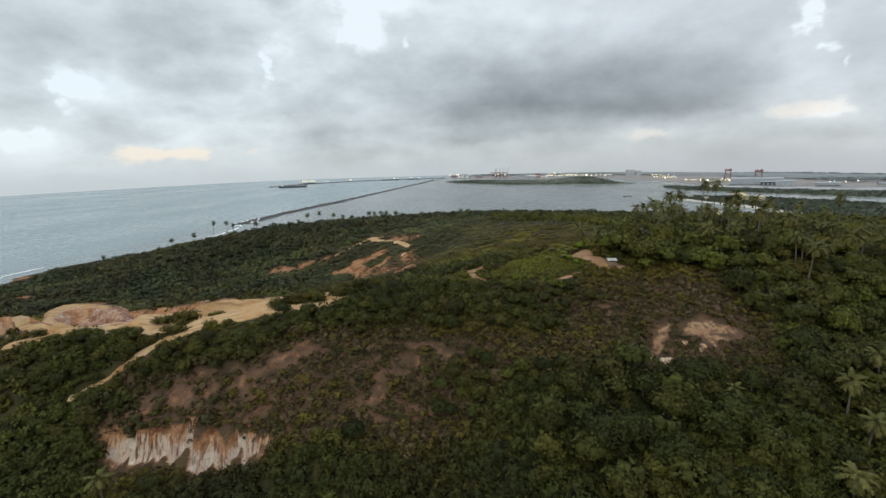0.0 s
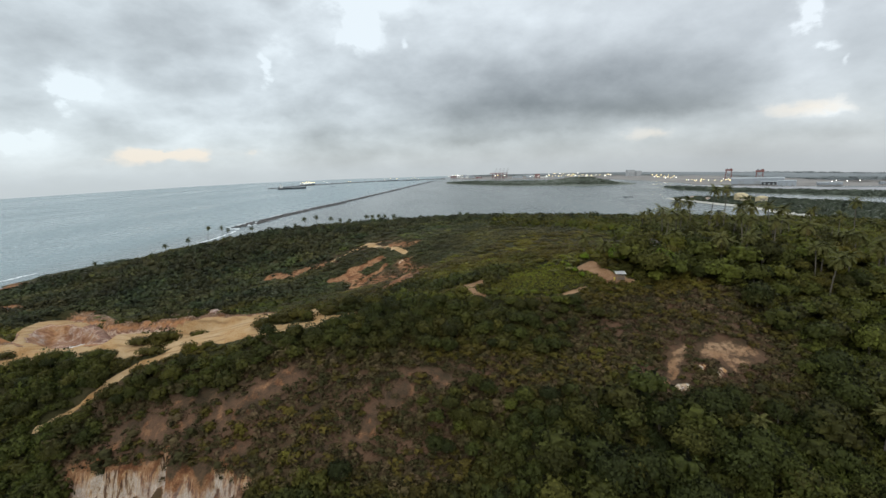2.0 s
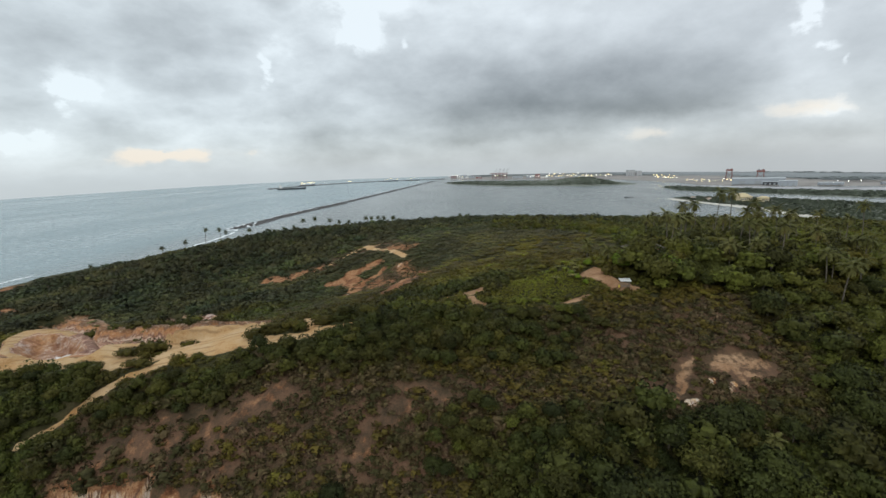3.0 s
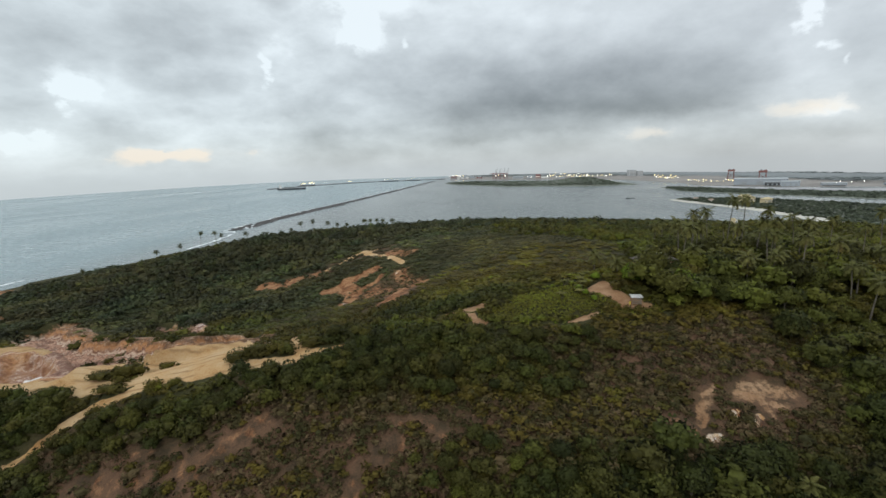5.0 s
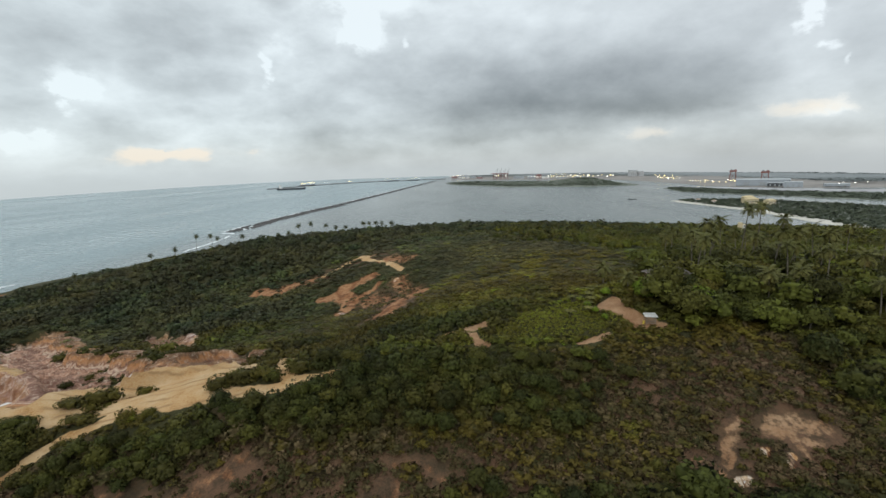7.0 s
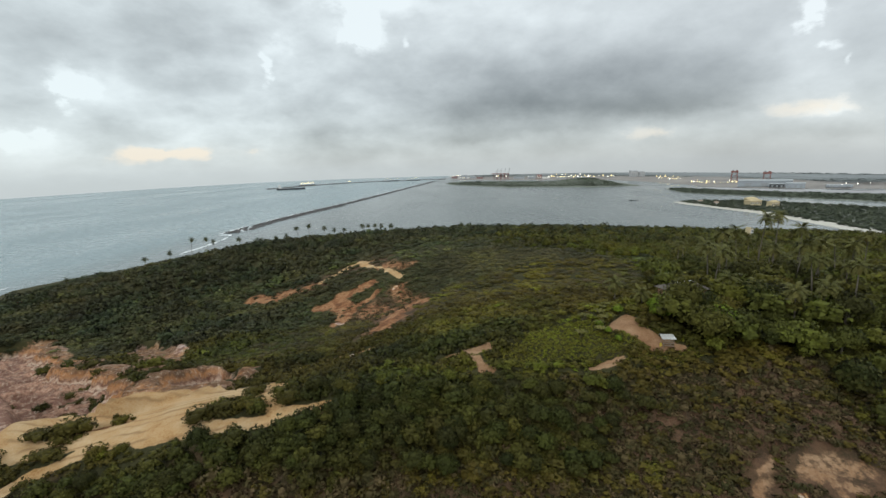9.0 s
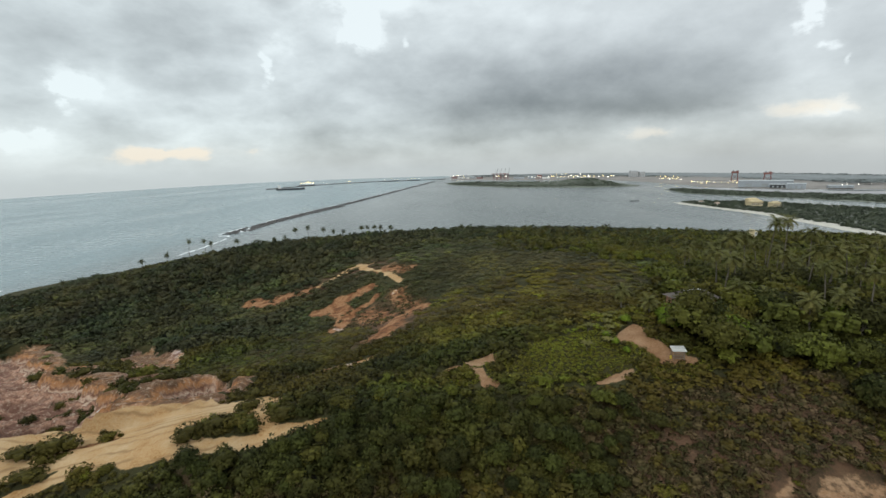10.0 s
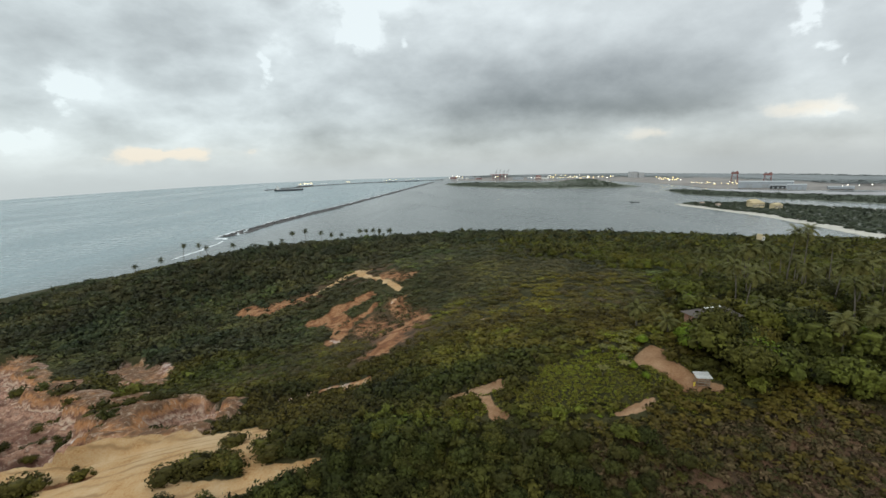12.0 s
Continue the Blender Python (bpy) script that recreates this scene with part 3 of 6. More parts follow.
def scarp_line(x):
    """The rim of the white scarp: y over x."""
    return np.interp(x, [-95, -81, -63, -47, -31, -20], [99, 94.8, 91.8, 87.3, 82.8, 79])


def scarp_flutes(x, y):
    """Spurs and gullies of the scarp."""
    spurs = np.abs(fbm(x, y * 0.35, 6.0, 3, 9) - 0.5) * 2
    return (0.45 - spurs) * 7.5 + (fbm(x * 2.4, y * 0.6, 4.0, 3, 10) - 0.5) * 4.6


def scarp_amount(x):
    return np.clip((x + 84) / 8, 0, 1) * np.clip((-34 - x) / 14, 0, 1) ** 0.7


def crust(x, y):
    """The old surface of the badlands, falling to the north."""
    return 45.9 + 0.046 * (x + 66) - 0.302 * (y - 148) + 7 * np.clip((-165 - x) / 60, 0, 1) + 2.0 * gauss(x, y, -83, 157, 13, 10) + (fbm(x, y, 22, 3, 21) - 0.5) * 2.0


def washed_out(x, y):
    """How deep the rain has cut into the crust: a long ragged wall under the rim, a bowl beside it, spurs and gullies."""
    x0, y0, x1, y1 = RIM
    long_ = math.hypot(x1 - x0, y1 - y0)
    ux, uy = (x1 - x0) / long_, (y1 - y0) / long_
    u, v = (x - x0) * ux + (y - y0) * uy, -((y - y0) * ux - (x - x0) * uy)
    ragged = (fbm(u, v * 0.4, 17, 3, 51) - 0.5) * 17 + (fbm(u, v, 5, 2, 52) - 0.5) * 3.5
    inside_ = -v + ragged - 1.5 - np.clip(-u, 0, None) * 0.6
    south = np.interp(x, [-170, -130, -115, -105, -97, -89, -81, -74, -60], [139, 131.5, 126, 124, 125, 129, 133, 136, 140]) + (fbm(x, y, 9, 2, 53) - 0.5) * 4
    fall = np.clip((y - south) / 4.2, 0, 1)
    cut = fall * (4.6 * np.clip(inside_ / 3.0, 0, 1) + 3.4 * np.clip((inside_ - 4) / 10, 0, 1))
    q = np.hypot((x + 67 + 0.28 * (y - 158)) / 10.5, (y - 159) / 17.5) + (fbm(x, y, 11, 3, 54) - 0.5) * 0.55
    cut = np.maximum(cut, fall * (5.0 * np.clip((1.05 - q) / 0.30, 0, 1) + 2.0 * np.clip((0.8 - q) / 0.7, 0, 1)))
    spurs = np.abs(fbm(u * 1.2, v * 0.45, 8.0, 3, 77) - 0.5) * 2
    wall = np.clip(cut / 2.5, 0, 1)
    ribs = np.abs(fbm(u * 1.6 + 0.5 * v, v * 0.6, 5.0, 3, 79) - 0.5) * 2
    return cut + wall * ((0.36 - spurs) * 8.5 + (0.36 - ribs) * 3.2 + (fbm(x, y, 2.4, 3, 5) - 0.5) * 2.0) + (1 - wall) * (np.clip(spurs - 0.35, 0, 1) * 2.0 + np.clip(0.25 - ribs, 0, 1) * 3.5)


def bowl(x, y):
    """Distance from the middle of the maroon bowl beside the road: 1 on its rim; and the side, below 0 towards the road."""
    u, n = -0.84 * (x + 114) + 0.54 * (y - 135.5), 0.54 * (x + 114) + 0.84 * (y - 135.5)
    return np.hypot(u / 15.5, n / 6.6) + (fbm(x, y, 6, 3, 57) - 0.5) * 0.35, n


def height(x, y):
    x, y = np.asarray(x, float), np.asarray(y, float)
    z = relief(x, y)
    z = z + (fbm(x, y, 14, 4, 3) - 0.5) * 2.2
    z = z - 2.4 * gauss(x, y, -77, 135, 13, 9) - 8.5 * gauss(x, y, -318, 475, 50, 70) - 8 * gauss(x, y, -248, 490, 50, 50)
    # the scarp: a sudden drop towards the south, fluted by rain
    d = scarp_line(x) + scarp_flutes(x, y) - y
    drop = np.clip(d / 2.6, 0, 1) * np.exp(-np.clip(d - 2.6, 0, None) / 9)
    z = z + scarp_amount(x) * ((fbm(x * 3, y * 3, 4.0, 2, 19) - 0.5) * 2.0 * np.exp(-(((y - scarp_line(x)) / 2.5) ** 2)) - 4.7 * drop)
    # the badlands: a tilted crust, cut by washed-out bowls with steep fluted walls
    bad = np.clip(strip(x, y, *BADLANDS, soft=0.25) * 1.4, 0, 1)
    bed = np.minimum(crust(x, y) - washed_out(x, y), z + 1.2 + 40 * np.clip((y - 133 - 0.10 * (x + 90)) / 9, 0, 1))
    z = z * (1 - bad) + bad * bed
    lower = strip(x, y, *RED_SCAR, soft=0.5)
    z = z + lower * (fbm(x, y, 9, 4, 41) - 0.6) * 4.0
    right = strip(x, y, *BARE_RIGHT, soft=0.4)
    z = z + right * ((fbm(x, y, 4, 3, 14) - 0.5) * 1.5 - 0.6)
    pit = strip(x, y, *PIT, soft=0.25)
    z = z - pit * (1.3 + (fbm(x, y, 3, 3, 15) - 0.5) * 1.0)
    # the graded sand
    road = strip(x, y, *ROAD, *YARD, *TRACK, *PATH_STRIP, soft=0.5)
    z = z - road * ((fbm(x, y, 14, 4, 3) - 0.5) * 2.1 + 0.3)
    ruts = strip(x, y, *ROAD, soft=0.2)
    q, _ = bowl(x, y)
    near = np.clip((1.75 - q) / 0.4, 0, 1)
    gullies = np.abs(fbm(x * 1.5, y * 1.5, 6, 3, 58) - 0.5) * 2
    z = z * (1 - near) + near * (45.8 - 4.6 * np.clip((1.02 - q) / 0.45, 0, 1) + np.clip(1.1 - q, 0, 0.4) * (0.35 - gullies) * 6)
    return z + ruts * 0.04 * np.sin(1.3 * (y - 0.12 * x) + 2 * fbm(x, y, 12, 2, 6))


def stretched(stops):
    """Grid lines, close where the camera passes near: (from, to, step)."""
    return np.concatenate([np.arange(a, b, s) for a, b, s in stops])


gx = stretched(((-700, -300, 14), (-300, -190, 4), (-190, -110, 1.2), (-110, -25, 0.7), (-25, 100, 0.9), (100, 200, 4), (200, 700, 14)))
gy = stretched(((-500, -60, 20), (-60, 60, 6), (60, 78, 2), (78, 101, 0.4), (101, 145, 0.65), (145, 200, 1.0), (200, 340, 2.2), (340, 720, 8)))
GX, GY = np.meshgrid(gx, gy)
GZ = height(GX, GY)
edge = np.clip((np.hypot(GX * 0.9, GY - 250) - 560) / 160, 0, 1)
GZ = GZ * (1 - edge) - 12 * edge
cols = len(gx)
cell = (np.arange(len(gy) - 1)[:, None] * cols + np.arange(cols - 1)[None, :]).ravel()
hill_faces = np.stack([cell, cell + 1, cell + cols + 1, cell + cols], 1)
hill = quads("ground", np.stack([GX, GY, GZ], -1).reshape(-1, 3), hill_faces, SOIL, smooth=True)
flat_x, flat_y = frayed(GX.ravel(), GY.ravel(), 4.5)
sand = strip(*frayed(GX.ravel(), GY.ravel(), 2.0), *SCAR_PATH, *ROAD, *PATH_STRIP, *TRACK, *YARD, soft=0.35)
clay = np.maximum(np.maximum(strip(*frayed(GX.ravel(), GY.ravel(), 3.0), *RED_SCAR, soft=0.5), 0.56 * strip(flat_x, flat_y, *RED_SCRUB, soft=0.5)), strip(*frayed(GX.ravel(), GY.ravel(), 2.5), *BARE_RIGHT, soft=0.5) * 0.24)
clay = np.maximum(clay, strip(GX.ravel(), GY.ravel(), *PIT, soft=0.5))
sand = sand * (1 - strip(GX.ravel(), GY.ravel(), *PIT, soft=0.3))
clay = np.maximum(clay, strip(flat_x, flat_y, *BARE_MID, soft=0.8) * 0.40)
clay = np.maximum(clay, strip(flat_x, flat_y, (-330, 345, -318, 360, 9), (-290, 320, -285, 330, 8)) * 0.6)
sand = np.maximum(sand, strip(*frayed(GX.ravel(), GY.ravel(), 1.5), *BARE_RIGHT, soft=0.5) * 0.46)
d_rim = scarp_line(GX.ravel()) + scarp_flutes(GX.ravel(), GY.ravel()) - GY.ravel()
rock = scarp_amount(GX.ravel()) * np.clip(1.25 - np.abs(d_rim - 2.1) / 1.8, 0, 1)
rock = np.maximum(rock, strip(*frayed(GX.ravel(), GY.ravel(), 2.2), (-45, 88.5, -42, 87.5, 1.2), (-38.5, 86, -36, 85, 1.0), (-33, 84, -31.8, 83.4, 0.7), (-88.3, 90.5, -86, 93, 0.9), soft=0.5) * 0.9)
clay = np.maximum(clay, scarp_amount(GX.ravel()) ** 0.5 * np.clip(1.2 - np.abs(d_rim - 1.7) / 3.4, 0, 1) * 0.8)
bad_side = strip(flat_x, flat_y, *BADLANDS, soft=0.3)
rock = np.maximum(rock, bad_side)
depth = np.clip(washed_out(GX.ravel(), GY.ravel()) / 8.5, 0, 1) * bad_side
bowl_q, bowl_side = bowl(GX.ravel(), GY.ravel())
in_bowl = np.clip((1.05 - bowl_q) / 0.12, 0, 1)
rim_sand = np.clip((bowl_q - 0.97) / 0.1, 0, 1) * np.clip((1.45 - bowl_q) / 0.2, 0, 1) * ((bowl_side < 0) | (GX.ravel() < -113))
sand = np.maximum(sand, rim_sand) * (1 - in_bowl)
# maroon earth, darkened further: the bowl's shade is put into the clay colour
clay = np.maximum(clay, in_bowl)
rock, bad_side = rock * (1 - in_bowl) + 0.50 * in_bowl, bad_side * (1 - in_bowl) + 0.35 * in_bowl
depth = depth * (1 - in_bowl) + in_bowl * (0.38 + 0.12 * np.clip(0.7 - bowl_q, 0, 1))
depth = depth + 0.5 * strip(GX.ravel(), GY.ravel(), *RUBBLE, soft=0.6) + (1 - bad_side) * scarp_amount(GX.ravel()) * np.clip(d_rim / 5.5, 0, 1)
hill.attributes.new("depth", "FLOAT", "POINT").data.foreach_set("value", depth.astype(np.float32))
hill.attributes.new("badland", "FLOAT", "POINT").data.foreach_set("value", bad_side.astype(np.float32))
rubble = strip(*frayed(GX.ravel(), GY.ravel(), 1.2), *RUBBLE, soft=0.4)
rock = np.maximum(np.maximum(rock, rubble), strip(flat_x, flat_y, *PALE_SPOTS, soft=0.4))
hill.attributes.new("soil", "FLOAT_VECTOR", "POINT").data.foreach_set("vector", np.stack([sand, clay, rock], 1).astype(np.float32).ravel())
dryness = strip(flat_x, flat_y, *DRY_LAND, soft=0.6)
hill.attributes.new("dryness", "FLOAT", "POINT").data.foreach_set("value", dryness.astype(np.float32))
ground = tagged(new("ground", hill), "scrub-covered coastal hill with sandy tracks and eroded clay", "ground", kind="structure")

# the sea: one sheet round the hill and out to the horizon
bm = bmesh.new()
rim = []
for i in range(96):
    a = 2 * math.pi * i / 96
    c, s = math.cos(a), math.sin(a)
    ex, ey = abs(c) ** 0.55 * (1 if c > 0 else -1), abs(s) ** 0.72 * (1 if s > 0 else -1)
    rim.append(bm.verts.new((2350 * ex * (1.0 if c < 0 else 0.95), 900 + (4020 if s > 0 else 2600) * ey, 0)))
bm.faces.new(rim)
tagged(part("sea", bm, WATER), "grey-blue sea with low swell and a calm bay", "sea", kind="structure")

# ---- plants ----
SPHERE = []
for axis in range(3):
    for side in (-1, 1):
        for a in (-1, 0):
            for b in (-1, 0):
                face = []
                for p, q in ((a, b), (a + 1, b), (a + 1, b + 1), (a, b + 1)) if side > 0 else ((a, b), (a, b + 1), (a + 1, b + 1), (a + 1, b)):
                    v = np.roll(np.array([side, p, q], float), axis)
                    face.append(v / np.linalg.norm(v))
                SPHERE.append(face)
SPHERE = np.array(SPHERE)  # 24 faces of 4 corners
def lump():
    """A rough ball of twelve triangles."""
    box_ = [[np.roll([side, p * (1 if side > 0 else -1), q], axis) for p, q in ((-1, -1), (1, -1), (1, 1), (-1, 1))] for axis in range(3) for side in (-1.0, 1.0)]
    return np.array([[f[a], f[b], f[c]] for f in box_ for a, b, c in ((0, 1, 2), (0, 2, 3))]) * 0.60


LUMP = lump()


def clump(seed, lobes, leaves, leaf, core=9, squat=0.8, open_=0.25, slim=0.85, lie=0.25):
    """A bush or crown about the origin, radius about 1: leafy lobes over a dark heart.
    Corners of triangles with their rounded normals, (faces, 3, 6)."""
    r = np.random.RandomState(seed)
    out, mids, rads = [], [], []
    for i in range(lobes):
        a = 2 * math.pi * (i + r.rand() * 0.7) / max(lobes - 1, 1)
        if i == 0:
            mid, rad = np.array([0, 0, 0.25]), 0.62
        else:
            reach = 0.35 + 0.25 * r.rand()
            mid, rad = np.array([math.cos(a) * reach, math.sin(a) * reach, (r.rand() - 0.45) * 0.6]), 0.32 + 0.22 * r.rand()
        mids.append(mid), rads.append(rad)
        if i < core:
            swing = r.rand() * 3
            c, s = math.cos(swing), math.sin(swing)
            ball = LUMP * rad * 0.66
            ball = np.stack([ball[..., 0] * c - ball[..., 1] * s, ball[..., 0] * s + ball[..., 1] * c, ball[..., 2]], -1)
            out.append(np.concatenate([ball + mid, ball / np.linalg.norm(ball, axis=-1)[..., None] + (0, 0, lie)], -1))
    mids, rads = np.array(mids), np.array(rads)
    pick = r.choice(lobes, leaves, p=rads**2 / (rads**2).sum())
    d = r.normal(size=(leaves, 3))
    d[:, 2] = np.abs(d[:, 2]) * 0.9 - 0.25
    d /= np.linalg.norm(d, axis=1)[:, None]
    spot = mids[pick] + d * (rads[pick] * (0.84 + open_ * r.rand(leaves)))[:, None]
    out_n = d * 0.9 + r.normal(size=(leaves, 3)) * 0.5
    out_n /= np.linalg.norm(out_n, axis=1)[:, None]
    side = np.cross(out_n, r.normal(size=(leaves, 3)))
    side /= np.linalg.norm(side, axis=1)[:, None] + 1e-9
    up = np.cross(out_n, side)
    size = (leaf * (0.6 + 0.8 * r.rand(leaves)))[:, None]
    side, up = side * size * slim, up * size
    soft = d * 0.65 + (spot + (0, 0, 0.15)) * 0.5 + r.normal(size=(leaves, 3)) * 0.2 + (0, 0, lie)
    soft /= np.linalg.norm(soft, axis=1)[:, None]
    faces = np.stack([spot - up * 0.8 - side, spot - up * 0.8 + side, spot + up * 1.1], 1)
    out.append(np.concatenate([faces, np.repeat(soft[:, None], 3, 1)], -1))
    faces = np.concatenate(out)
    faces[..., 2] *= squat
    return faces


def form_mesh(name, form, mat, tint, warm=0.5):
    many = form.shape[0] * 3
    flat = form.reshape(-1, 6)
    return quads(name, flat[:, :3], np.arange(many).reshape(-1, 3), mat, np.full(many, tint), soft=flat[:, 3:], warm=np.full(many, warm))


def scatter(name, kinds, which, where, size, tall, turn, tint, mat, warm=None):
    """Many plants in one mesh."""
    all_v, all_n, all_t, all_w = [], [], [], []
    if warm is None:
        warm = np.full(len(size), 0.5)
    for i, form in enumerate(kinds):
        sel = np.nonzero(which == i)[0]
        if not len(sel):
            continue
        c, s = np.cos(turn[sel])[:, None, None], np.sin(turn[sel])[:, None, None]
        x = (form[None, ..., 0] * c - form[None, ..., 1] * s) * size[sel][:, None, None] + where[sel, 0][:, None, None]
        y = (form[None, ..., 0] * s + form[None, ..., 1] * c) * size[sel][:, None, None] + where[sel, 1][:, None, None]
        z = form[None, ..., 2] * tall[sel][:, None, None] + where[sel, 2][:, None, None]
        all_v.append(np.stack([x, y, z], -1).reshape(-1, 3))
        nz = np.broadcast_to(form[None, ..., 5], x.shape)
        all_n.append(np.stack([form[None, ..., 3] * c - form[None, ..., 4] * s, form[None, ..., 3] * s + form[None, ..., 4] * c, nz], -1).reshape(-1, 3))
        all_t.append(np.repeat(tint[sel], form.shape[0] * 3))
        all_w.append(np.repeat(warm[sel], form.shape[0] * 3))
    v = np.concatenate(all_v)
    return quads(name, v, np.arange(len(v)).reshape(-1, 3), mat, np.concatenate(all_t), soft=np.concatenate(all_n), warm=np.concatenate(all_w))


HAZE_FORMS = [clump(350 + i, 3, 24, 0.27, 1, open_=0.4, lie=1.8) for i in range(6)]
NEAR_FORMS = [clump(100 + i, 7, 225, 0.105, 5, squat=0.95, open_=0.40, slim=0.7) for i in range(6)]
CANOPY_FORMS = [clump(150 + i, 9, 300, 0.098, 8, squat=0.85, open_=0.36, lie=0.4) for i in range(6)]
MID_FORMS = [clump(200 + i, 3, 74, 0.17, 2, open_=0.4, lie=0.6) for i in range(6)]
FAR_FORMS = [clump(300 + i, 4, 40, 0.21, 1, open_=0.4, lie=0.6) for i in range(6)]
DRY_FORMS = [clump(400 + i, 3, 90, 0.13, 2, open_=0.45, slim=0.6, lie=0.6) for i in range(5)]


def jittered(x0, x1, y0, y1, step, seed):
    r = np.random.RandomState(seed)
    x, y = np.meshgrid(np.arange(x0, x1, step), np.arange(y0, y1, step))
    x, y = x.ravel(), y.ravel()
    return x + (r.rand(len(x)) - 0.5) * step * 1.8, y + (r.rand(len(x)) - 0.5) * step * 1.8, r


BUSHES_ON_SAND = ((-47, 121.5, 4.2, 2.8), (-42, 122.0, 4.6, 3.2), (-37.5, 122.4, 3.4, 2.6), (-40, 129.8, 3.2, 2.2), (-30, 123.8, 4.2, 2.6), (-76.0, 124.2, 4.6, 4.6), (-82.5, 124.4, 3.6, 2.6), (-69.7, 129.3, 2.2, 1.6), (-73.6, 133.1, 0.9, 0.8), (-67, 129.6, 0.8, 0.5),
                  (-75.8, 118.2, 4.0, 2.2), (-90, 119.5, 4.6, 1.8), (-117.5, 122.6, 3.4, 1.5), (-68, 152, 3.0, 3.0), (-101, 150, 2.2, 1.6), (-92, 158, 2.0, 1.4), (-120, 172, 2.6, 2.2))


def bare_ground(x, y):
    x0, y0 = x, y
    x, y = frayed(x, y, 2.0)
    b = strip(x, y, *ROAD, *PATH_STRIP, *TRACK, *YARD, *SCAR_PATH, soft=0.15)
    b = np.maximum(b, strip(x, y, *BADLANDS, soft=0.15) * (fbm(x, y, 7, 3, 61) < 0.66))
    b = np.maximum(b, np.maximum(strip(*frayed(x0, y0, 3.5), *RED_SCAR, soft=0.3) * (fbm(x, y, 8, 4, 62) < 0.57), strip(*frayed(x0, y0, 6.0), *RED_SCRUB, soft=0.3) * (fbm(x, y, 7, 4, 65) < 0.55)))
    b = np.maximum(b, strip(x, y, *PALE_SPOTS, *PIT, *RUBBLE, soft=0.2))
    b = np.maximum(b, strip(x, y, *BARE_RIGHT, soft=0.2) * (fbm(x, y, 4, 3, 64) < 0.60))
    b = np.maximum(b, strip(x, y, *BARE_MID, soft=0.2) * (fbm(x, y, 4, 3, 63) < 0.47))
    d = scarp_line(x0) - y0
    b = np.maximum(b, scarp_amount(x0) * ((d > -1.0) & (d < 3.2)))
    return (b > 0.5) | (bowl(x0, y0)[0] < 1.25)


def open_ground(x, y, reach):
    """Bare ground within reach of the place."""
    reach = np.asarray(reach)
    return bare_ground(x, y) | bare_ground(x + reach, y) | bare_ground(x - reach, y) | bare_ground(x, y + reach) | bare_ground(x, y - reach)


FOREST = ((105, 166, 150, 250, 41), (25, 72, 110, 75, 18), (88, 92, 118, 104, 14), (100, 118, 140, 135, 18), (62, 142, 90, 150, 9), (40, 90, 60, 88, 8))
THICKET = ((-42, 110, -20, 109, 5), (-22, 114, 25, 116, 8), (-20, 122, 12, 123, 7), (12, 123, 42, 121, 5), (-100, 92, -78, 100, 10), (-115, 112, -90, 112, 8), (-70, 107, -45, 106, 4.5), (2, 92, 40, 89, 8),
           (-20, 76, 12, 74, 6), (-62, 79, -42, 77, 5), (-44, 76, -20, 79, 5), (-95, 88, -85, 84, 8), (-12, 146, 18, 153, 6), (-56, 178, -42, 172, 6), (-16, 152, -8, 157, 5), (-90, 215, -55, 200, 12))
MEADOW = ((19, 138, 37, 140, 4.5), (23, 145, 37, 147, 3.5), (40, 140, 45, 140, 2.0))
BROWN_SCRUB = ((30, 118, 95, 124, 14), (40, 132, 75, 133, 6), (5, 103, 40, 108, 9), (-30, 98, -5, 88, 9))
BROW = ((30, 175, 45, 300, 34), (5, 165, 40, 168, 10))
YELLOW_SCRUB = ((14, 132, 30, 133.5, 3), (28, 141, 40, 143, 6), (34, 150, 44, 152, 5), (-16, 131, -6, 131, 3), (42, 158, 52, 158, 4))


def warmth(x, y, r):
    """How far the leaves lean to olive brown (1) or to bluish green (0)."""
    w = 0.48 + 1.1 * (fbm(x, y, 24, 3, 91) - 0.5) + 0.35 * (r.rand(len(x)) - 0.5)
    w = w + 0.30 * strip(x, y, *DRY_LAND, *BROWN_SCRUB, soft=0.6) + 0.28 * strip(x, y, *BROW, soft=0.6) - 0.35 * strip(x, y, *THICKET, soft=0.5) - 0.35 * strip(x, y, *FOREST, soft=0.5)
    return np.clip(w - 0.3 * strip(x, y, *YELLOW_SCRUB, soft=0.6) + 0.10 * (x < -20), 0, 0.85)


# near scrub
x, y, r = jittered(-140, 150, 62, 182, 2.0, 1)
keep = ~open_ground(x, y, 0.7) & ((strip(x, y, *MEADOW, soft=0.3) < 0.5) | (r.rand(len(x)) < 0.06))
dry = strip(x, y, *DRY_LAND, soft=0.5) * 0.55 + strip(x, y, *BROWN_SCRUB, soft=0.5) * 0.34 + fbm(x, y, 11, 3, 71) * 0.7
lush = strip(x, y, *THICKET, *FOREST, soft=0.4)
wood = strip(x, y, *FOREST, soft=0.3)
parched_ = strip(*frayed(x, y, 5.0), *DRY_LAND[:5], soft=0.4)
thin = r.rand(len(x)) < np.where(wood > 0.6, 0.8, np.where(dry > 0.85, 0.92, 0.98)) * (1 - parched_ * np.clip(0.95 - 1.6 * np.clip(fbm(x, y, 8, 2, 75) - 0.42, 0, 1) * 3, 0.1, 0.74))
keep &= thin
x, y, dry, lush = x[keep], y[keep], dry[keep], lush[keep]
count = len(x)
size = (0.95 + 1.2 * r.rand(count) ** 2.2 + 0.75 * lush + 0.9 * (fbm(x, y, 9, 2, 72) - 0.4)) * np.where(dry > 0.7, 1.05, 1.0)
tall = size * (0.75 + 0.6 * r.rand(count)) * np.where(dry > 0.7, 0.8, 1.05)
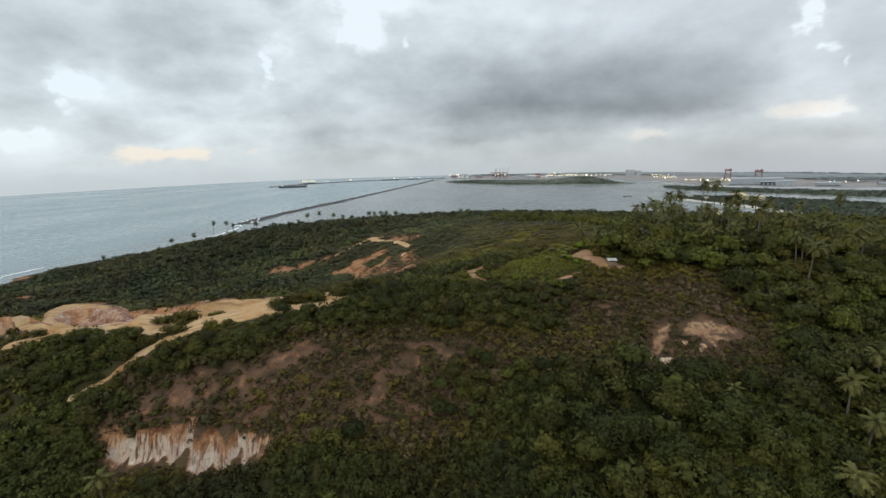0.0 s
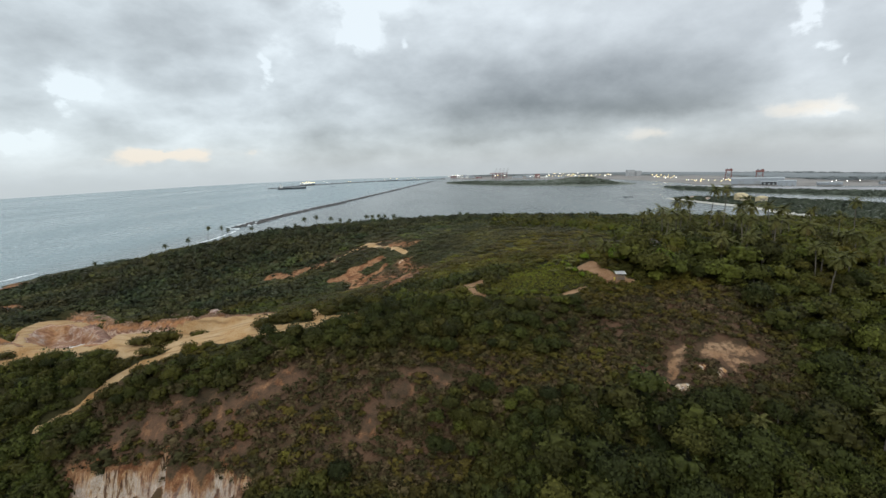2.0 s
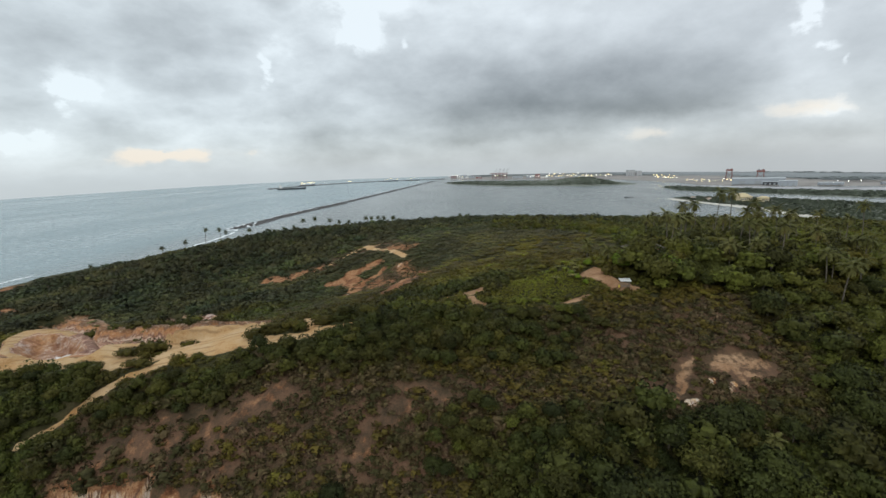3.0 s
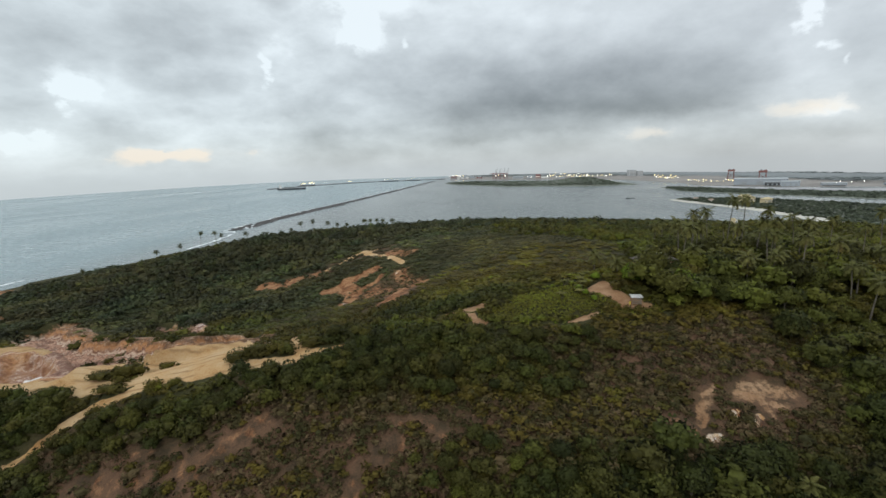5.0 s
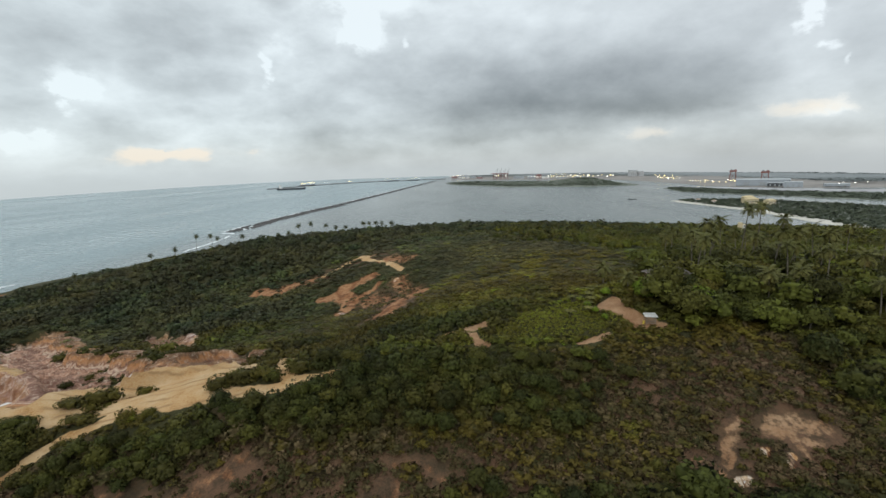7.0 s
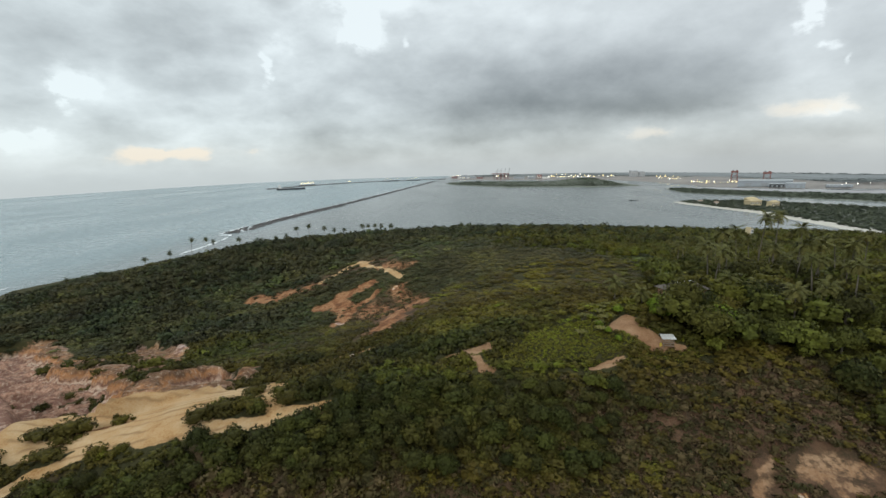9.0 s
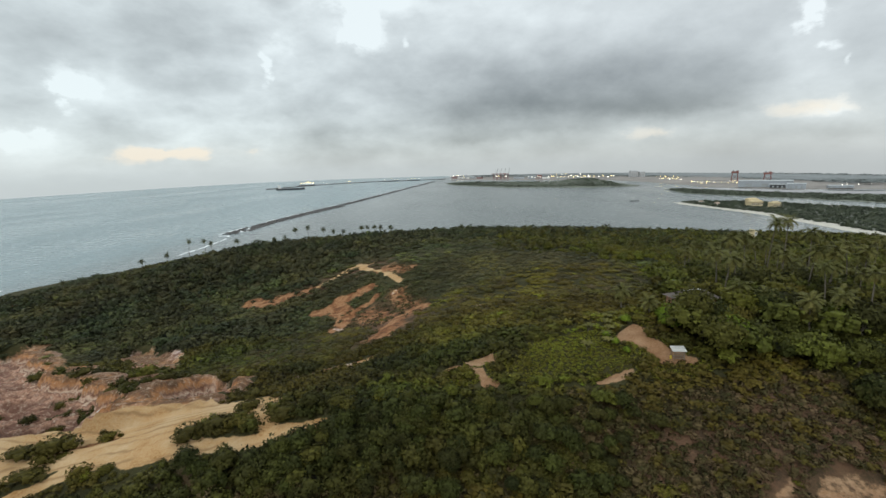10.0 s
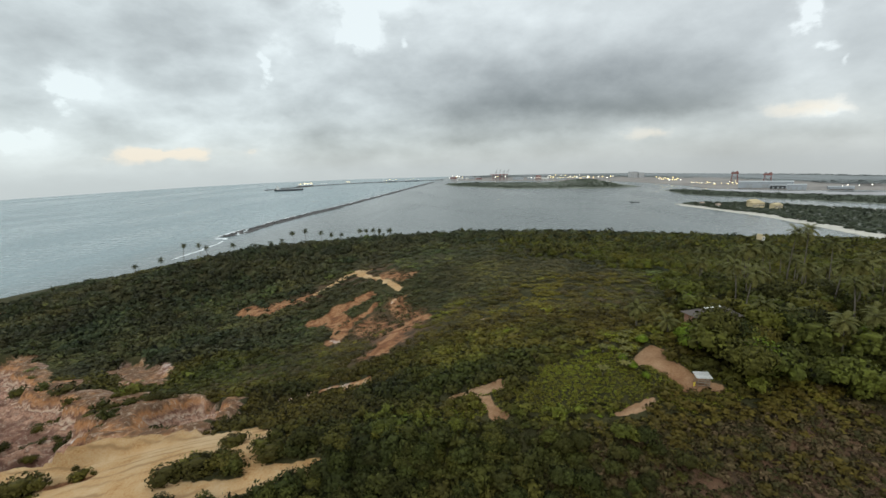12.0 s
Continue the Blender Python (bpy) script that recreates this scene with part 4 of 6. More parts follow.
low_spot = 1 - 0.3 * strip(x, y, (26, 141, 42, 142, 7), soft=0.4) - 0.45 * strip(x, y, (24, 142, 42, 143, 5), (28, 150, 36, 150, 4), (44, 132, 58, 131, 4), (30, 131, 44, 132, 3), (5, 131, 14, 129, 4), (-70, 113, -45, 113, 3), soft=0.4)
brow = strip(x, y, *BROW, soft=0.4)
size, tall = size * low_spot * (1 + 0.25 * brow), tall * low_spot * (1 - 0.35 * brow)
scrubby = strip(x, y, *BROWN_SCRUB, soft=0.4)
size, tall = size * (1 - 0.2 * scrubby), tall * (1 - 0.35 * scrubby)
where = np.stack([x, y, height(x, y) + tall * 0.25], 1)
tint = 0.34 + 0.16 * r.rand(count) + 0.55 * (fbm(x, y, 16, 3, 73) - 0.46) + 0.20 * (r.rand(count) > 0.965) - np.where(x < -60, 0.10, 0.20) * strip(x, y, *THICKET, soft=0.5)
# leaf tint of the nearest strips darkened to imitate lens falloff and dusk
tint = tint - 0.19 * strip(x, y, (10, 70, 115, 72, 24), (-50, 72, 10, 70, 12), soft=0.4) + 0.14 * strip(x, y, *BROW, soft=0.5) + 0.09 * strip(x, y, *BROWN_SCRUB, soft=0.5) + 0.20 * strip(x, y, *FOREST[:1], soft=0.4)
tint = np.clip(tint + 0.32 * strip(x, y, *YELLOW_SCRUB, soft=0.6), 0, 1)
warm = warmth(x, y, r)
brown = dry + 0.7 * r.rand(count) > 1.22
turn = r.rand(count) * 6.28
which = r.randint(0, 6, count)
close = (y < 126) & (np.abs(x) < 0.95 * y)
aside = np.abs(x) > 1.05 * y + 8
b = ~brown & aside
tagged(new("green_scrub", scatter("green_scrub", FAR_FORMS, which[b], where[b], size[b], tall[b], turn[b], tint[b], LEAF, warm[b])),
       "olive-green scrub bushes on the flank of the hill", "scrub", kind="stuff")
b = ~brown & ~close & ~aside
tagged(new("green_scrub", scatter("green_scrub", MID_FORMS, which[b], where[b], size[b], tall[b], turn[b], tint[b], LEAF, warm[b])),
       "olive-green scrub bushes on the ridge", "scrub", kind="stuff")
g = ~brown & close
tagged(new("green_scrub", scatter("green_scrub", NEAR_FORMS, which[g], where[g], size[g], tall[g], turn[g], tint[g], LEAF, warm[g])),
       "dense olive-green scrub bushes covering the slope", "scrub", kind="stuff")
b = brown
tagged(new("dry_scrub", scatter("dry_scrub", DRY_FORMS, which[b] % 5, where[b], size[b] * 1.1, tall[b] * 1.2, turn[b], 0.8 * r.rand(b.sum()), DRY)),
       "sparse brown dried scrub between bare soil", "scrub", kind="stuff")

# scrub on the slope under the camera's way
x, y, r = jittered(-130, 130, -30, 62, 5.0, 14)
count = len(x)
size = 2.2 + 1.4 * r.rand(count) ** 2
tagged(new("slope_scrub", scatter("slope_scrub", FAR_FORMS, r.randint(0, 6, count), np.stack([x, y, height(x, y) + 0.4 * size], 1), size * 1.2, size * 0.9, r.rand(count) * 6, 0.2 + 0.3 * r.rand(count), LEAF, warmth(x, y, r))),
       "dense dark green scrub on the lower slope", "scrub", kind="stuff")

# undergrowth between the bushes
x, y, r = jittered(-120, 145, 66, 190, 1.9, 13)
parched_ = strip(*frayed(x, y, 5.0), *DRY_LAND[:5], soft=0.4)
keep = (np.abs(x) < 0.98 * y) & ~open_ground(x, y, 0.5) & (strip(x, y, *MEADOW, soft=0.3) < 0.5) & (r.rand(len(x)) < np.where(y < 150, 0.8, 0.6) * (1 - 0.60 * parched_))
x, y = x[keep], y[keep]
count = len(x)
size = (1.0 + 0.7 * r.rand(count)) * (1 + 0.35 * strip(x, y, *BROWN_SCRUB, soft=0.4))
tint = np.clip(0.28 + 0.14 * r.rand(count) + 0.35 * (fbm(x, y, 16, 3, 73) - 0.45) - 0.06 * strip(x, y, *THICKET, *FOREST, soft=0.5) + 0.05 * strip(x, y, *BROWN_SCRUB, soft=0.5), 0, 1)
tagged(new("undergrowth", scatter("undergrowth", FAR_FORMS, r.randint(0, 6, count), np.stack([x, y, height(x, y) + 0.2 * size], 1), size, size * (0.5 + 0.35 * r.rand(count)), r.rand(count) * 6, tint, LEAF, np.clip(warmth(x, y, r) + 0.18, 0, 1))),
       "low olive undergrowth between the bushes", "undergrowth", kind="stuff")

# low dead grass and twigs on the dry land
x, y, r = jittered(-85, 88, 70, 130, 0.95, 2)
keep = (strip(x, y, *DRY_LAND, *BROWN_SCRUB, soft=0.5) > 0.35) & (r.rand(len(x)) < 0.85) & ~strip(x, y, *BARE_RIGHT, *BARE_MID, *PATH_STRIP, soft=0.1).astype(bool) & ~open_ground(x, y, 0.5)
x, y = x[keep], y[keep]
count = len(x)
size = 0.5 + 0.7 * r.rand(count)
TUFT_FORMS = [clump(450 + i, 2, 30, 0.30, core=0, open_=0.7, slim=0.5, lie=0.6) for i in range(4)]
tagged(new("dry_grass", scatter("dry_grass", TUFT_FORMS, r.randint(0, 4, count), np.stack([x, y, height(x, y) + size * 0.2], 1), size, size * (0.6 + 0.6 * r.rand(count)), r.rand(count) * 6, r.rand(count), DRY)),
       "low tufts of dead brown grass", "grass", kind="stuff")

# sparse low growth on the red scar
x, y, r = jittered(-130, 0, 185, 335, 2.0, 21)
keep = (strip(x, y, *RED_SCRUB, soft=0.5) > 0.3) & (fbm(x, y, 12, 3, 66) + 0.5 * r.rand(len(x)) > 0.66) & (strip(x, y, *RED_SCAR, *SCAR_PATH, soft=0.3) < 0.3)
x, y = x[keep], y[keep]
count = len(x)
size = 0.5 + 0.6 * r.rand(count)
tagged(new("scar_scrub", scatter("scar_scrub", TUFT_FORMS, r.randint(0, 4, count), np.stack([x, y, height(x, y) + size * 0.25], 1), size * 1.2, size * 0.8, r.rand(count) * 6, 0.7 * r.rand(count), DRY)),
       "low sparse scrub on eroded red soil", "scrub", kind="stuff")

# the meadow by the yard
x, y, r = jittered(-4, 60, 128, 158, 0.55, 12)
keep = (strip(x, y, *MEADOW, (34, 136, 44, 138, 3), (44, 142, 52, 148, 5), (4, 136, 12, 142, 4), (48, 136, 56, 138, 4), soft=0.4) > 0.4) & ~bare_ground(x, y)
x, y = x[keep], y[keep]
count = len(x)
size = 0.32 + 0.2 * r.rand(count)
tagged(new("meadow_grass", scatter("meadow_grass", TUFT_FORMS, r.randint(0, 4, count), np.stack([x, y, height(x, y) + size * 0.3], 1), size, size * (0.7 + 0.5 * r.rand(count)), r.rand(count) * 6, 0.74 + 0.22 * r.rand(count), LEAF, np.full(count, 0.66))),
       "rough yellow-green grass beside the yard", "grass", kind="stuff")

# the far slopes: low scrub on the brow, darker woods towards the sea
x, y, r = jittered(-135, 125, 180, 300, 2.6, 3)
x2, y2, _ = jittered(-330, -133, 150, 330, 3.3, 4)
x3, y3, _ = jittered(-345, 240, 299, 478, 5.4, 5)
x4, y4, _ = jittered(-460, -128, 60, 180, 6.0, 6)
x, y = np.concatenate([x, x2, x3, x4]), np.concatenate([y, y2, y3, y4])
keep = ~open_ground(x, y, 0.9) & (relief(x, y) > 0.6)
x, y = x[keep], y[keep]
count = len(x)
woods = np.clip((-x - 40) / 60, 0, 1) * np.clip((fbm(x, y, 40, 3, 81) - 0.2) * 3, 0, 1)
crest = np.clip((y - 330) / 60, 0, 1)
size = 1.05 + 1.3 * r.rand(count) ** 2.5 + (0.8 + 2.6 * r.rand(count) ** 2) * np.maximum(woods, crest * 0.8) + 1.1 * (y > 298) + 1.3 * (fbm(x, y, 14, 2, 83) - 0.5)
near_scar = strip(x, y, *RED_SCAR, *RED_SCRUB, *SCAR_PATH, soft=0.8)
size = np.maximum(size, 0.75) * (1 - 0.5 * near_scar)
low = (1 - woods) * (1 - crest)
tall = size * (0.65 + 0.5 * r.rand(count)) * (1 - 0.5 * low) * (1 - 0.45 * np.clip((-x - 190) / 60, 0, 1) * np.clip((y - 360) / 50, 0, 1))
size = size * (1 + 0.55 * low)
where = np.stack([x, y, height(x, y) + tall * 0.2], 1)
tint = np.clip(0.24 + 0.20 * r.rand(count) + 0.16 * low + 0.85 * (fbm(x, y, 22, 3, 74) - 0.45) + 0.25 * (r.rand(count) > 0.97), 0, 1)
warm = np.clip(warmth(x, y, r) - 0.18 * np.maximum(woods, crest) + 0.25 * (x < -200) * (fbm(x, y, 40, 2, 93) > 0.5), 0, 1)
turn = r.rand(count) * 6.28
which = r.randint(0, 6, count)
nearer = y < 235
parched = nearer & (low > 0.5) & (r.rand(count) < 0.30)
nearer_dry, nearer = parched, nearer & ~parched
tagged(new("hillside_dry_scrub", scatter("hillside_dry_scrub", DRY_FORMS, which[parched] % 5, where[parched], size[parched], tall[parched], turn[parched], 0.6 * r.rand(parched.sum()), DRY)),
       "low dry brownish scrub on the hillside", "scrub", kind="stuff")
tagged(new("hillside_scrub", scatter("hillside_scrub", MID_FORMS, which[nearer], where[nearer], size[nearer], tall[nearer], turn[nearer], tint[nearer], LEAF, warm[nearer])),
       "low green and olive scrub on the hillside", "scrub", kind="stuff")
f = ~(nearer | nearer_dry)
tagged(new("far_woods", scatter("far_woods", FAR_FORMS, which[f], where[f], size[f], tall[f], turn[f], tint[f], COAST, warm[f])),
       "dark green coastal woods on the far slope", "woods", kind="stuff")

# woods on the eastern plateau, behind the single trees
x, y, r = jittered(15, 330, 120, 430, 5.2, 8)
entry = x - 66 - 90 * (fbm(x, y, 26, 3, 94) - 0.5) + 0.9 * np.clip(y - 262, 0, 60) - 14 * r.rand(len(x))
keep = (relief(x, y) > 1) & ~((x < 150) & (y < 205)) & (entry > 0)
x, y, grown = x[keep], y[keep], np.clip(0.45 + entry[keep] / 90, 0, 1)
count = len(x)
size = (2.1 + 2.2 * r.rand(count) ** 1.5) * grown
tall = size * (0.75 + 0.5 * r.rand(count))
lift_up = np.where((x < 170) & (y < 330), 3.0, 1.5) * (2 * grown - 1).clip(0.1, 1)
where = np.stack([x, y, height(x, y) + lift_up], 1)
tint = np.clip(0.44 + 0.26 * r.rand(count) + 0.5 * (fbm(x, y, 30, 3, 92) - 0.5), 0, 1)
warm = 0.1 + 0.5 * r.rand(count)
turn, which = r.rand(count) * 6, r.randint(0, 6, count)
at_hand = (x < 235) & (y < 290)
tagged(new("plateau_woods", scatter("plateau_woods", CANOPY_FORMS, which[at_hand], where[at_hand], size[at_hand], tall[at_hand], turn[at_hand], tint[at_hand], LEAF, warm[at_hand])),
       "dark green woods with rounded crowns on the plateau", "woods", kind="stuff")
far_off = ~at_hand
tagged(new("plateau_woods", scatter("plateau_woods", FAR_FORMS, which[far_off], where[far_off], size[far_off], tall[far_off], turn[far_off], tint[far_off], LEAF, warm[far_off])),
       "dark green woods along the far edge of the plateau", "woods", kind="stuff")

# single broadleaf trees: crown over trunk and limbs
CROWN_TINTS = ((0.13, 0.12), (0.24, 0.40), (0.28, 0.08), (0.42, 0.40), (0.50, 0.18), (0.56, 0.70), (1.08, 0.15))
CROWNS = [form_mesh("crown", clump(500 + i, 12, 1300, 0.066, squat=0.85, open_=0.36), LEAF, t, w) for i, (t, w) in enumerate(CROWN_TINTS)]


def trunk_mesh(seed):
    r = random.Random(seed)
    bm = bmesh.new()
    beam(bm, (0, 0, -1.6), (0.05, 0, -0.35), 0.085, 7, 0.05)
    for i in range(4):
        a = i * 1.6 + r.random()
        beam(bm, (0.04, 0, -0.45), (math.cos(a) * 0.42, math.sin(a) * 0.42, 0.05 + 0.2 * r.random()), 0.045, 5, 0.018)
    data = bpy.data.meshes.new("trunk")
    bm.to_mesh(data)
    bm.free()
    data.materials.append(BARK)
    return data


TRUNKS = [trunk_mesh(i) for i in range(3)]
TREE_LABELS = ("dark green broadleaf tree with a dense crown", "rounded olive-green broadleaf tree on the slope", "broad leafy tree in mid green",
               "bushy dark green tree on the slope", "leafy tree with a lumpy mid-green crown", "yellowish-olive broadleaf tree on the slope", "bright green broadleaf tree by the clearing")


def tree(i, x, y, size, tall):
    base = empty("tree", pose(x, y, float(height(x, y)), 0, 0, rng.rand() * 360), TREE_LABELS[i], "tree", "broadleaf trees")
    base.scale = (size, size, tall)
    for name, data in (("trunk", TRUNKS[i % 3]), ("crown", CROWNS[i])):
        ob = new(name, data)
        ob.parent, ob.location = base, (0, 0, 0.95)
    return base


spots = []
r = np.random.RandomState(11)
for x0, x1, y0, y1, step, zone in ((18, 135, 62, 137, 5.0, FOREST), (60, 150, 138, 205, 5.4, FOREST), (-115, 40, 86, 128, 3.4, THICKET)):
    x, y, _ = jittered(x0, x1, y0, y1, step, 200 + int(x0))
    ok = (strip(x, y, *zone, soft=0.3) > 0.55) & ~open_ground(x, y, 2.3 if zone is THICKET else 1.7)
    for a, b in zip(x[ok], y[ok]):
        big = (2.4 + 2.3 * r.rand() ** 1.4) * (1.2 if b > 137 else 1.0) if zone is FOREST else 1.4 + 1.0 * r.rand()
        spots.append((a, b, big))
YARD_TREES = ((57, 152, 2.9, 6), (56, 148.5, 2.8, 6), (60.5, 151, 2.8, 6), (40, 147, 1.0, 6), (41, 144, 1.1, 6), (42.5, 141, 1.0, 6), (63.5, 154.5, 2.5, 3), (67, 155, 2.2, 2), (71.5, 155, 2.4, 1), (74, 156, 2.8, 4), (62, 158, 2.0, 5), (63, 149, 2.2, 5), (59, 149, 3.2, 6), (62, 145, 2.8, 0), (67, 147, 3.0, 4), (58, 155, 2.6, 5), (70, 141, 2.6, 1), (76, 138, 2.8, 2), (47, 153, 1.6, 6))
for x, y, s, i in YARD_TREES:
    tree(i, x, y, s, s * 1.05)
spots = [p for p in spots if min(math.hypot(p[0] - 53, p[1] - 139), math.hypot(p[0] - 49, p[1] - 145), math.hypot(p[0] - 67, p[1] - 158) + 1.0) > 6.5]
order = r.permutation(len(spots))
for j in order[:290]:
    x, y, s = spots[j]
    kinds_ = (0.46, 0.26, 0.18, 0.06, 0.03, 0.01, 0.0) if y < 96 else (0.26, 0.22, 0.24, 0.16, 0.09, 0.03, 0.0) if y < 130 else (0.02, 0.12, 0.10, 0.22, 0.28, 0.18, 0.08)
    tree(int(r.choice(7, p=kinds_)), x, y, s, s * (0.85 + 0.4 * r.rand()))

rest = np.array([spots[j] for j in order[290:]])
count = len(rest)
tagged(new("forest_canopy", scatter("forest_canopy", CANOPY_FORMS, r.randint(0, 6, count), np.stack([rest[:, 0], rest[:, 1], height(rest[:, 0], rest[:, 1]) + rest[:, 2] * 1.0], 1), rest[:, 2], rest[:, 2], r.rand(count) * 6, np.clip(0.22 + 0.25 * r.rand(count) + 0.25 * (rest[:, 1] > 125), 0, 1), LEAF, 0.05 + 0.5 * r.rand(count))),
       "closed canopy of dark green broadleaf trees", "forest", kind="stuff")

# bushes standing alone on the sand
BUSH = [form_mesh("foliage", clump(600 + i, 9, 620, 0.075, squat=0.7), LEAF, 0.36 + 0.05 * i, 0.7) for i in range(4)]
for j, (x, y, s, q) in enumerate(BUSHES_ON_SAND):
    ob = tagged(new("bush", BUSH[j % 4]), "low spreading olive bush on pale sand" if s > 2 else "small rounded olive bush on pale sand", "bush", "bushes on the sand")
    ob.matrix_world = pose(x, y, float(height(x, y)) + 0.2 * q, 0, 0, (0, 8, -6)[j % 3]) @ Matrix.Diagonal((s, q * 1.1, 0.5 + q * 1.0, 1))

# a pale outcrop at the foot of the pit
def outcrop(x, y, size, seed, label="pale grey-white rock outcrop in the eroded pit"):
    bm = bmesh.new()
    r = random.Random(seed)
    for i in range(5):
        made_ = bmesh.ops.create_icosphere(bm, subdivisions=2, radius=size * (0.35 + 0.3 * r.random()), matrix=Matrix.Translation((size * (i - 2) * 0.45, size * 0.3 * (r.random() - 0.5), 0.1 * size)) @ Matrix.Diagonal((1.0, 0.8, 0.8, 1)))
        for v in made_["verts"]:
            v.co += Vector((r.random() - 0.5, r.random() - 0.5, r.random() - 0.5)) * size * 0.14
    ob = tagged(part("rock_outcrop", bm, CHALK), label, "rock")
    ob.matrix_world = pose(x, y, float(height(x, y)) - 0.2, 0, 0, 35)


CHALK = plain("chalky_rock", (0.56, 0.53, 0.51), 0.95, 0.35, 0.8)
outcrop(-103.0, 129.0, 2.2, 5)
outcrop(-84.0, 147.0, 1.6, 6)
for i, (x, y, size) in enumerate(((52.4, 101.2, 0.35), (51.6, 100.5, 0.25), (53.2, 100.8, 0.25), (58.1, 105.4, 0.22), (61.3, 103.4, 0.28))):
    outcrop(x, y, size, 20 + i, "white broken rock on the bare brown slope")

# coconut palms


def frond_faces(length, droop, seed):
    """One feathered leaf along +x: a rib and pairs of hanging leaflets."""
    r = np.random.RandomState(seed)
    out = []
    steps = 10
    t = np.linspace(0, 1, steps + 1)
    px = length * (t - 0.22 * droop * t**2)
    pz = length * (0.30 * t - (0.30 + 0.30 * droop) * t**2)
    w = 0.035 * length * (1 - t * 0.8) * 0.35
    for i in range(steps):
        a, b = np.array([px[i], 0, pz[i]]), np.array([px[i + 1], 0, pz[i + 1]])
        out.append([a + (0, -w[i], 0), b + (0, -w[i + 1], 0), b + (0, w[i + 1], 0), a + (0, w[i], 0)])
        if i < 1:
            continue
        span = length * 0.16 * math.sin(math.pi * (0.18 + 0.78 * t[i])) + 0.12
        along = b - a
        for side in (-1, 1):
            for half in (0.0, 0.5):
                root = a + along * half
                tip = root + along * 0.8 + np.array([0.1, side * span, -span * (0.25 + 0.45 * r.rand())])
                out.append([root, root + along * 0.50, tip + along * 0.24, tip])
    return np.array(out)


def palm_crown(seed, count, length):
    r = np.random.RandomState(seed)
    leaves = []
    for i in range(count):
        f = frond_faces(length * (0.8 + 0.3 * r.rand()), 0.5 + 1.0 * r.rand(), seed * 50 + i)
        pitch = math.radians(-70 + 112 * (i / count) ** 0.8 + 16 * r.rand())
        c, s = math.cos(-pitch), math.sin(-pitch)
        x, z = f[..., 0] * c - f[..., 2] * s, f[..., 0] * s + f[..., 2] * c
        a = 2.4 * i + r.rand() * 0.5
        leaves.append((np.stack([x * math.cos(a) - f[..., 1] * math.sin(a), x * math.sin(a) + f[..., 1] * math.cos(a), z], -1), i / count))
    return leaves


def frond_mesh(faces, tint):
    return quads("frond", faces.reshape(-1, 3), np.arange(faces.shape[0] * 4).reshape(-1, 4), FROND, np.full(faces.shape[0] * 4, tint))


FROND_SETS = [[frond_mesh(f, 0.50 + 0.25 * t * t + (0.2 if t > 0.92 else 0)) for f, t in palm_crown(s, 22, 4.0)] for s in (1, 2, 3)]
CROWN_SETS = []
# the last two crowns are darkened: silhouettes against the sky put into the tint
for s in (4, 5, 6, 7, 8, 9):
    leaves = palm_crown(s, 18, 3.9)
    faces = np.concatenate([f for f, _ in leaves])
    tints = np.concatenate([np.full(f.shape[0] * 4, (0.46 if s < 8 else 0.0) + 0.24 * t * t + (0.14 if t > 0.9 else 0)) for f, t in leaves])
    CROWN_SETS.append(quads("fronds", faces.reshape(-1, 3), np.arange(faces.shape[0] * 4).reshape(-1, 4), FROND, tints))


def palm_trunk(tall, lean, seed):
    bm = bmesh.new()
    rings, sides = 9, 7
    last = None
    for i in range(rings + 1):
        t = i / rings
        rad = 0.24 * (1 - 0.5 * t) + (0.12 if i == 0 else 0) + 0.012 * (i % 2)
        ring = [bm.verts.new((lean * tall * t * t + rad * math.cos(2 * math.pi * j / sides), rad * math.sin(2 * math.pi * j / sides), -0.5 + (tall + 0.5) * t)) for j in range(sides)]
        if last:
            for j in range(sides):
                bm.faces.new((last[j], last[(j + 1) % sides], ring[(j + 1) % sides], ring[j]))
        last = ring
    bm.faces.new(last)
    return bm


def coconuts():
    bm = bmesh.new()
    for i in range(7):
        a = i * 0.9
        bmesh.ops.create_icosphere(bm, subdivisions=1, radius=0.15, matrix=Matrix.Translation((0.3 * math.cos(a), 0.3 * math.sin(a), -0.3 - 0.08 * (i % 3))))
    data = bpy.data.meshes.new("coconuts")
    bm.to_mesh(data)
    bm.free()
    data.materials.append(YELLOW_NUT)
    return data


YELLOW_NUT = plain("green_coconut_husk", (0.16, 0.15, 0.05), 0.6, 0.3, 3.0)
NUTS = coconuts()


def palm(x, y, tall, seed, near, size=1.0, dark=False):
    lean = 0.10 * math.sin(seed * 2.1)
    label = "tall coconut palm with drooping green fronds" if tall > 9 else "short coconut palm with arching yellow-green fronds"
    base = empty("coconut_palm", pose(x, y, float(height(x, y)), 0, 0, 47 * seed), label, "palm tree", "coconut palms")
    part("trunk", palm_trunk(tall, lean, seed), BARK, base, smooth=True)
    top = (lean * tall, 0, tall)
    if near:
        for data in FROND_SETS[seed % 3]:
            ob = new("frond", data)
            ob.parent, ob.location, ob.scale = base, top, (size, size, size)
        ob = new("coconuts", NUTS)
        ob.parent, ob.location = base, top
    else:
        # dark palms take the crowns tinted as silhouettes
        ob = new("fronds", CROWN_SETS[4 + seed % 2 if dark else seed % 4])
        ob.parent, ob.location, ob.scale = base, top, (size, size, size)
    return base


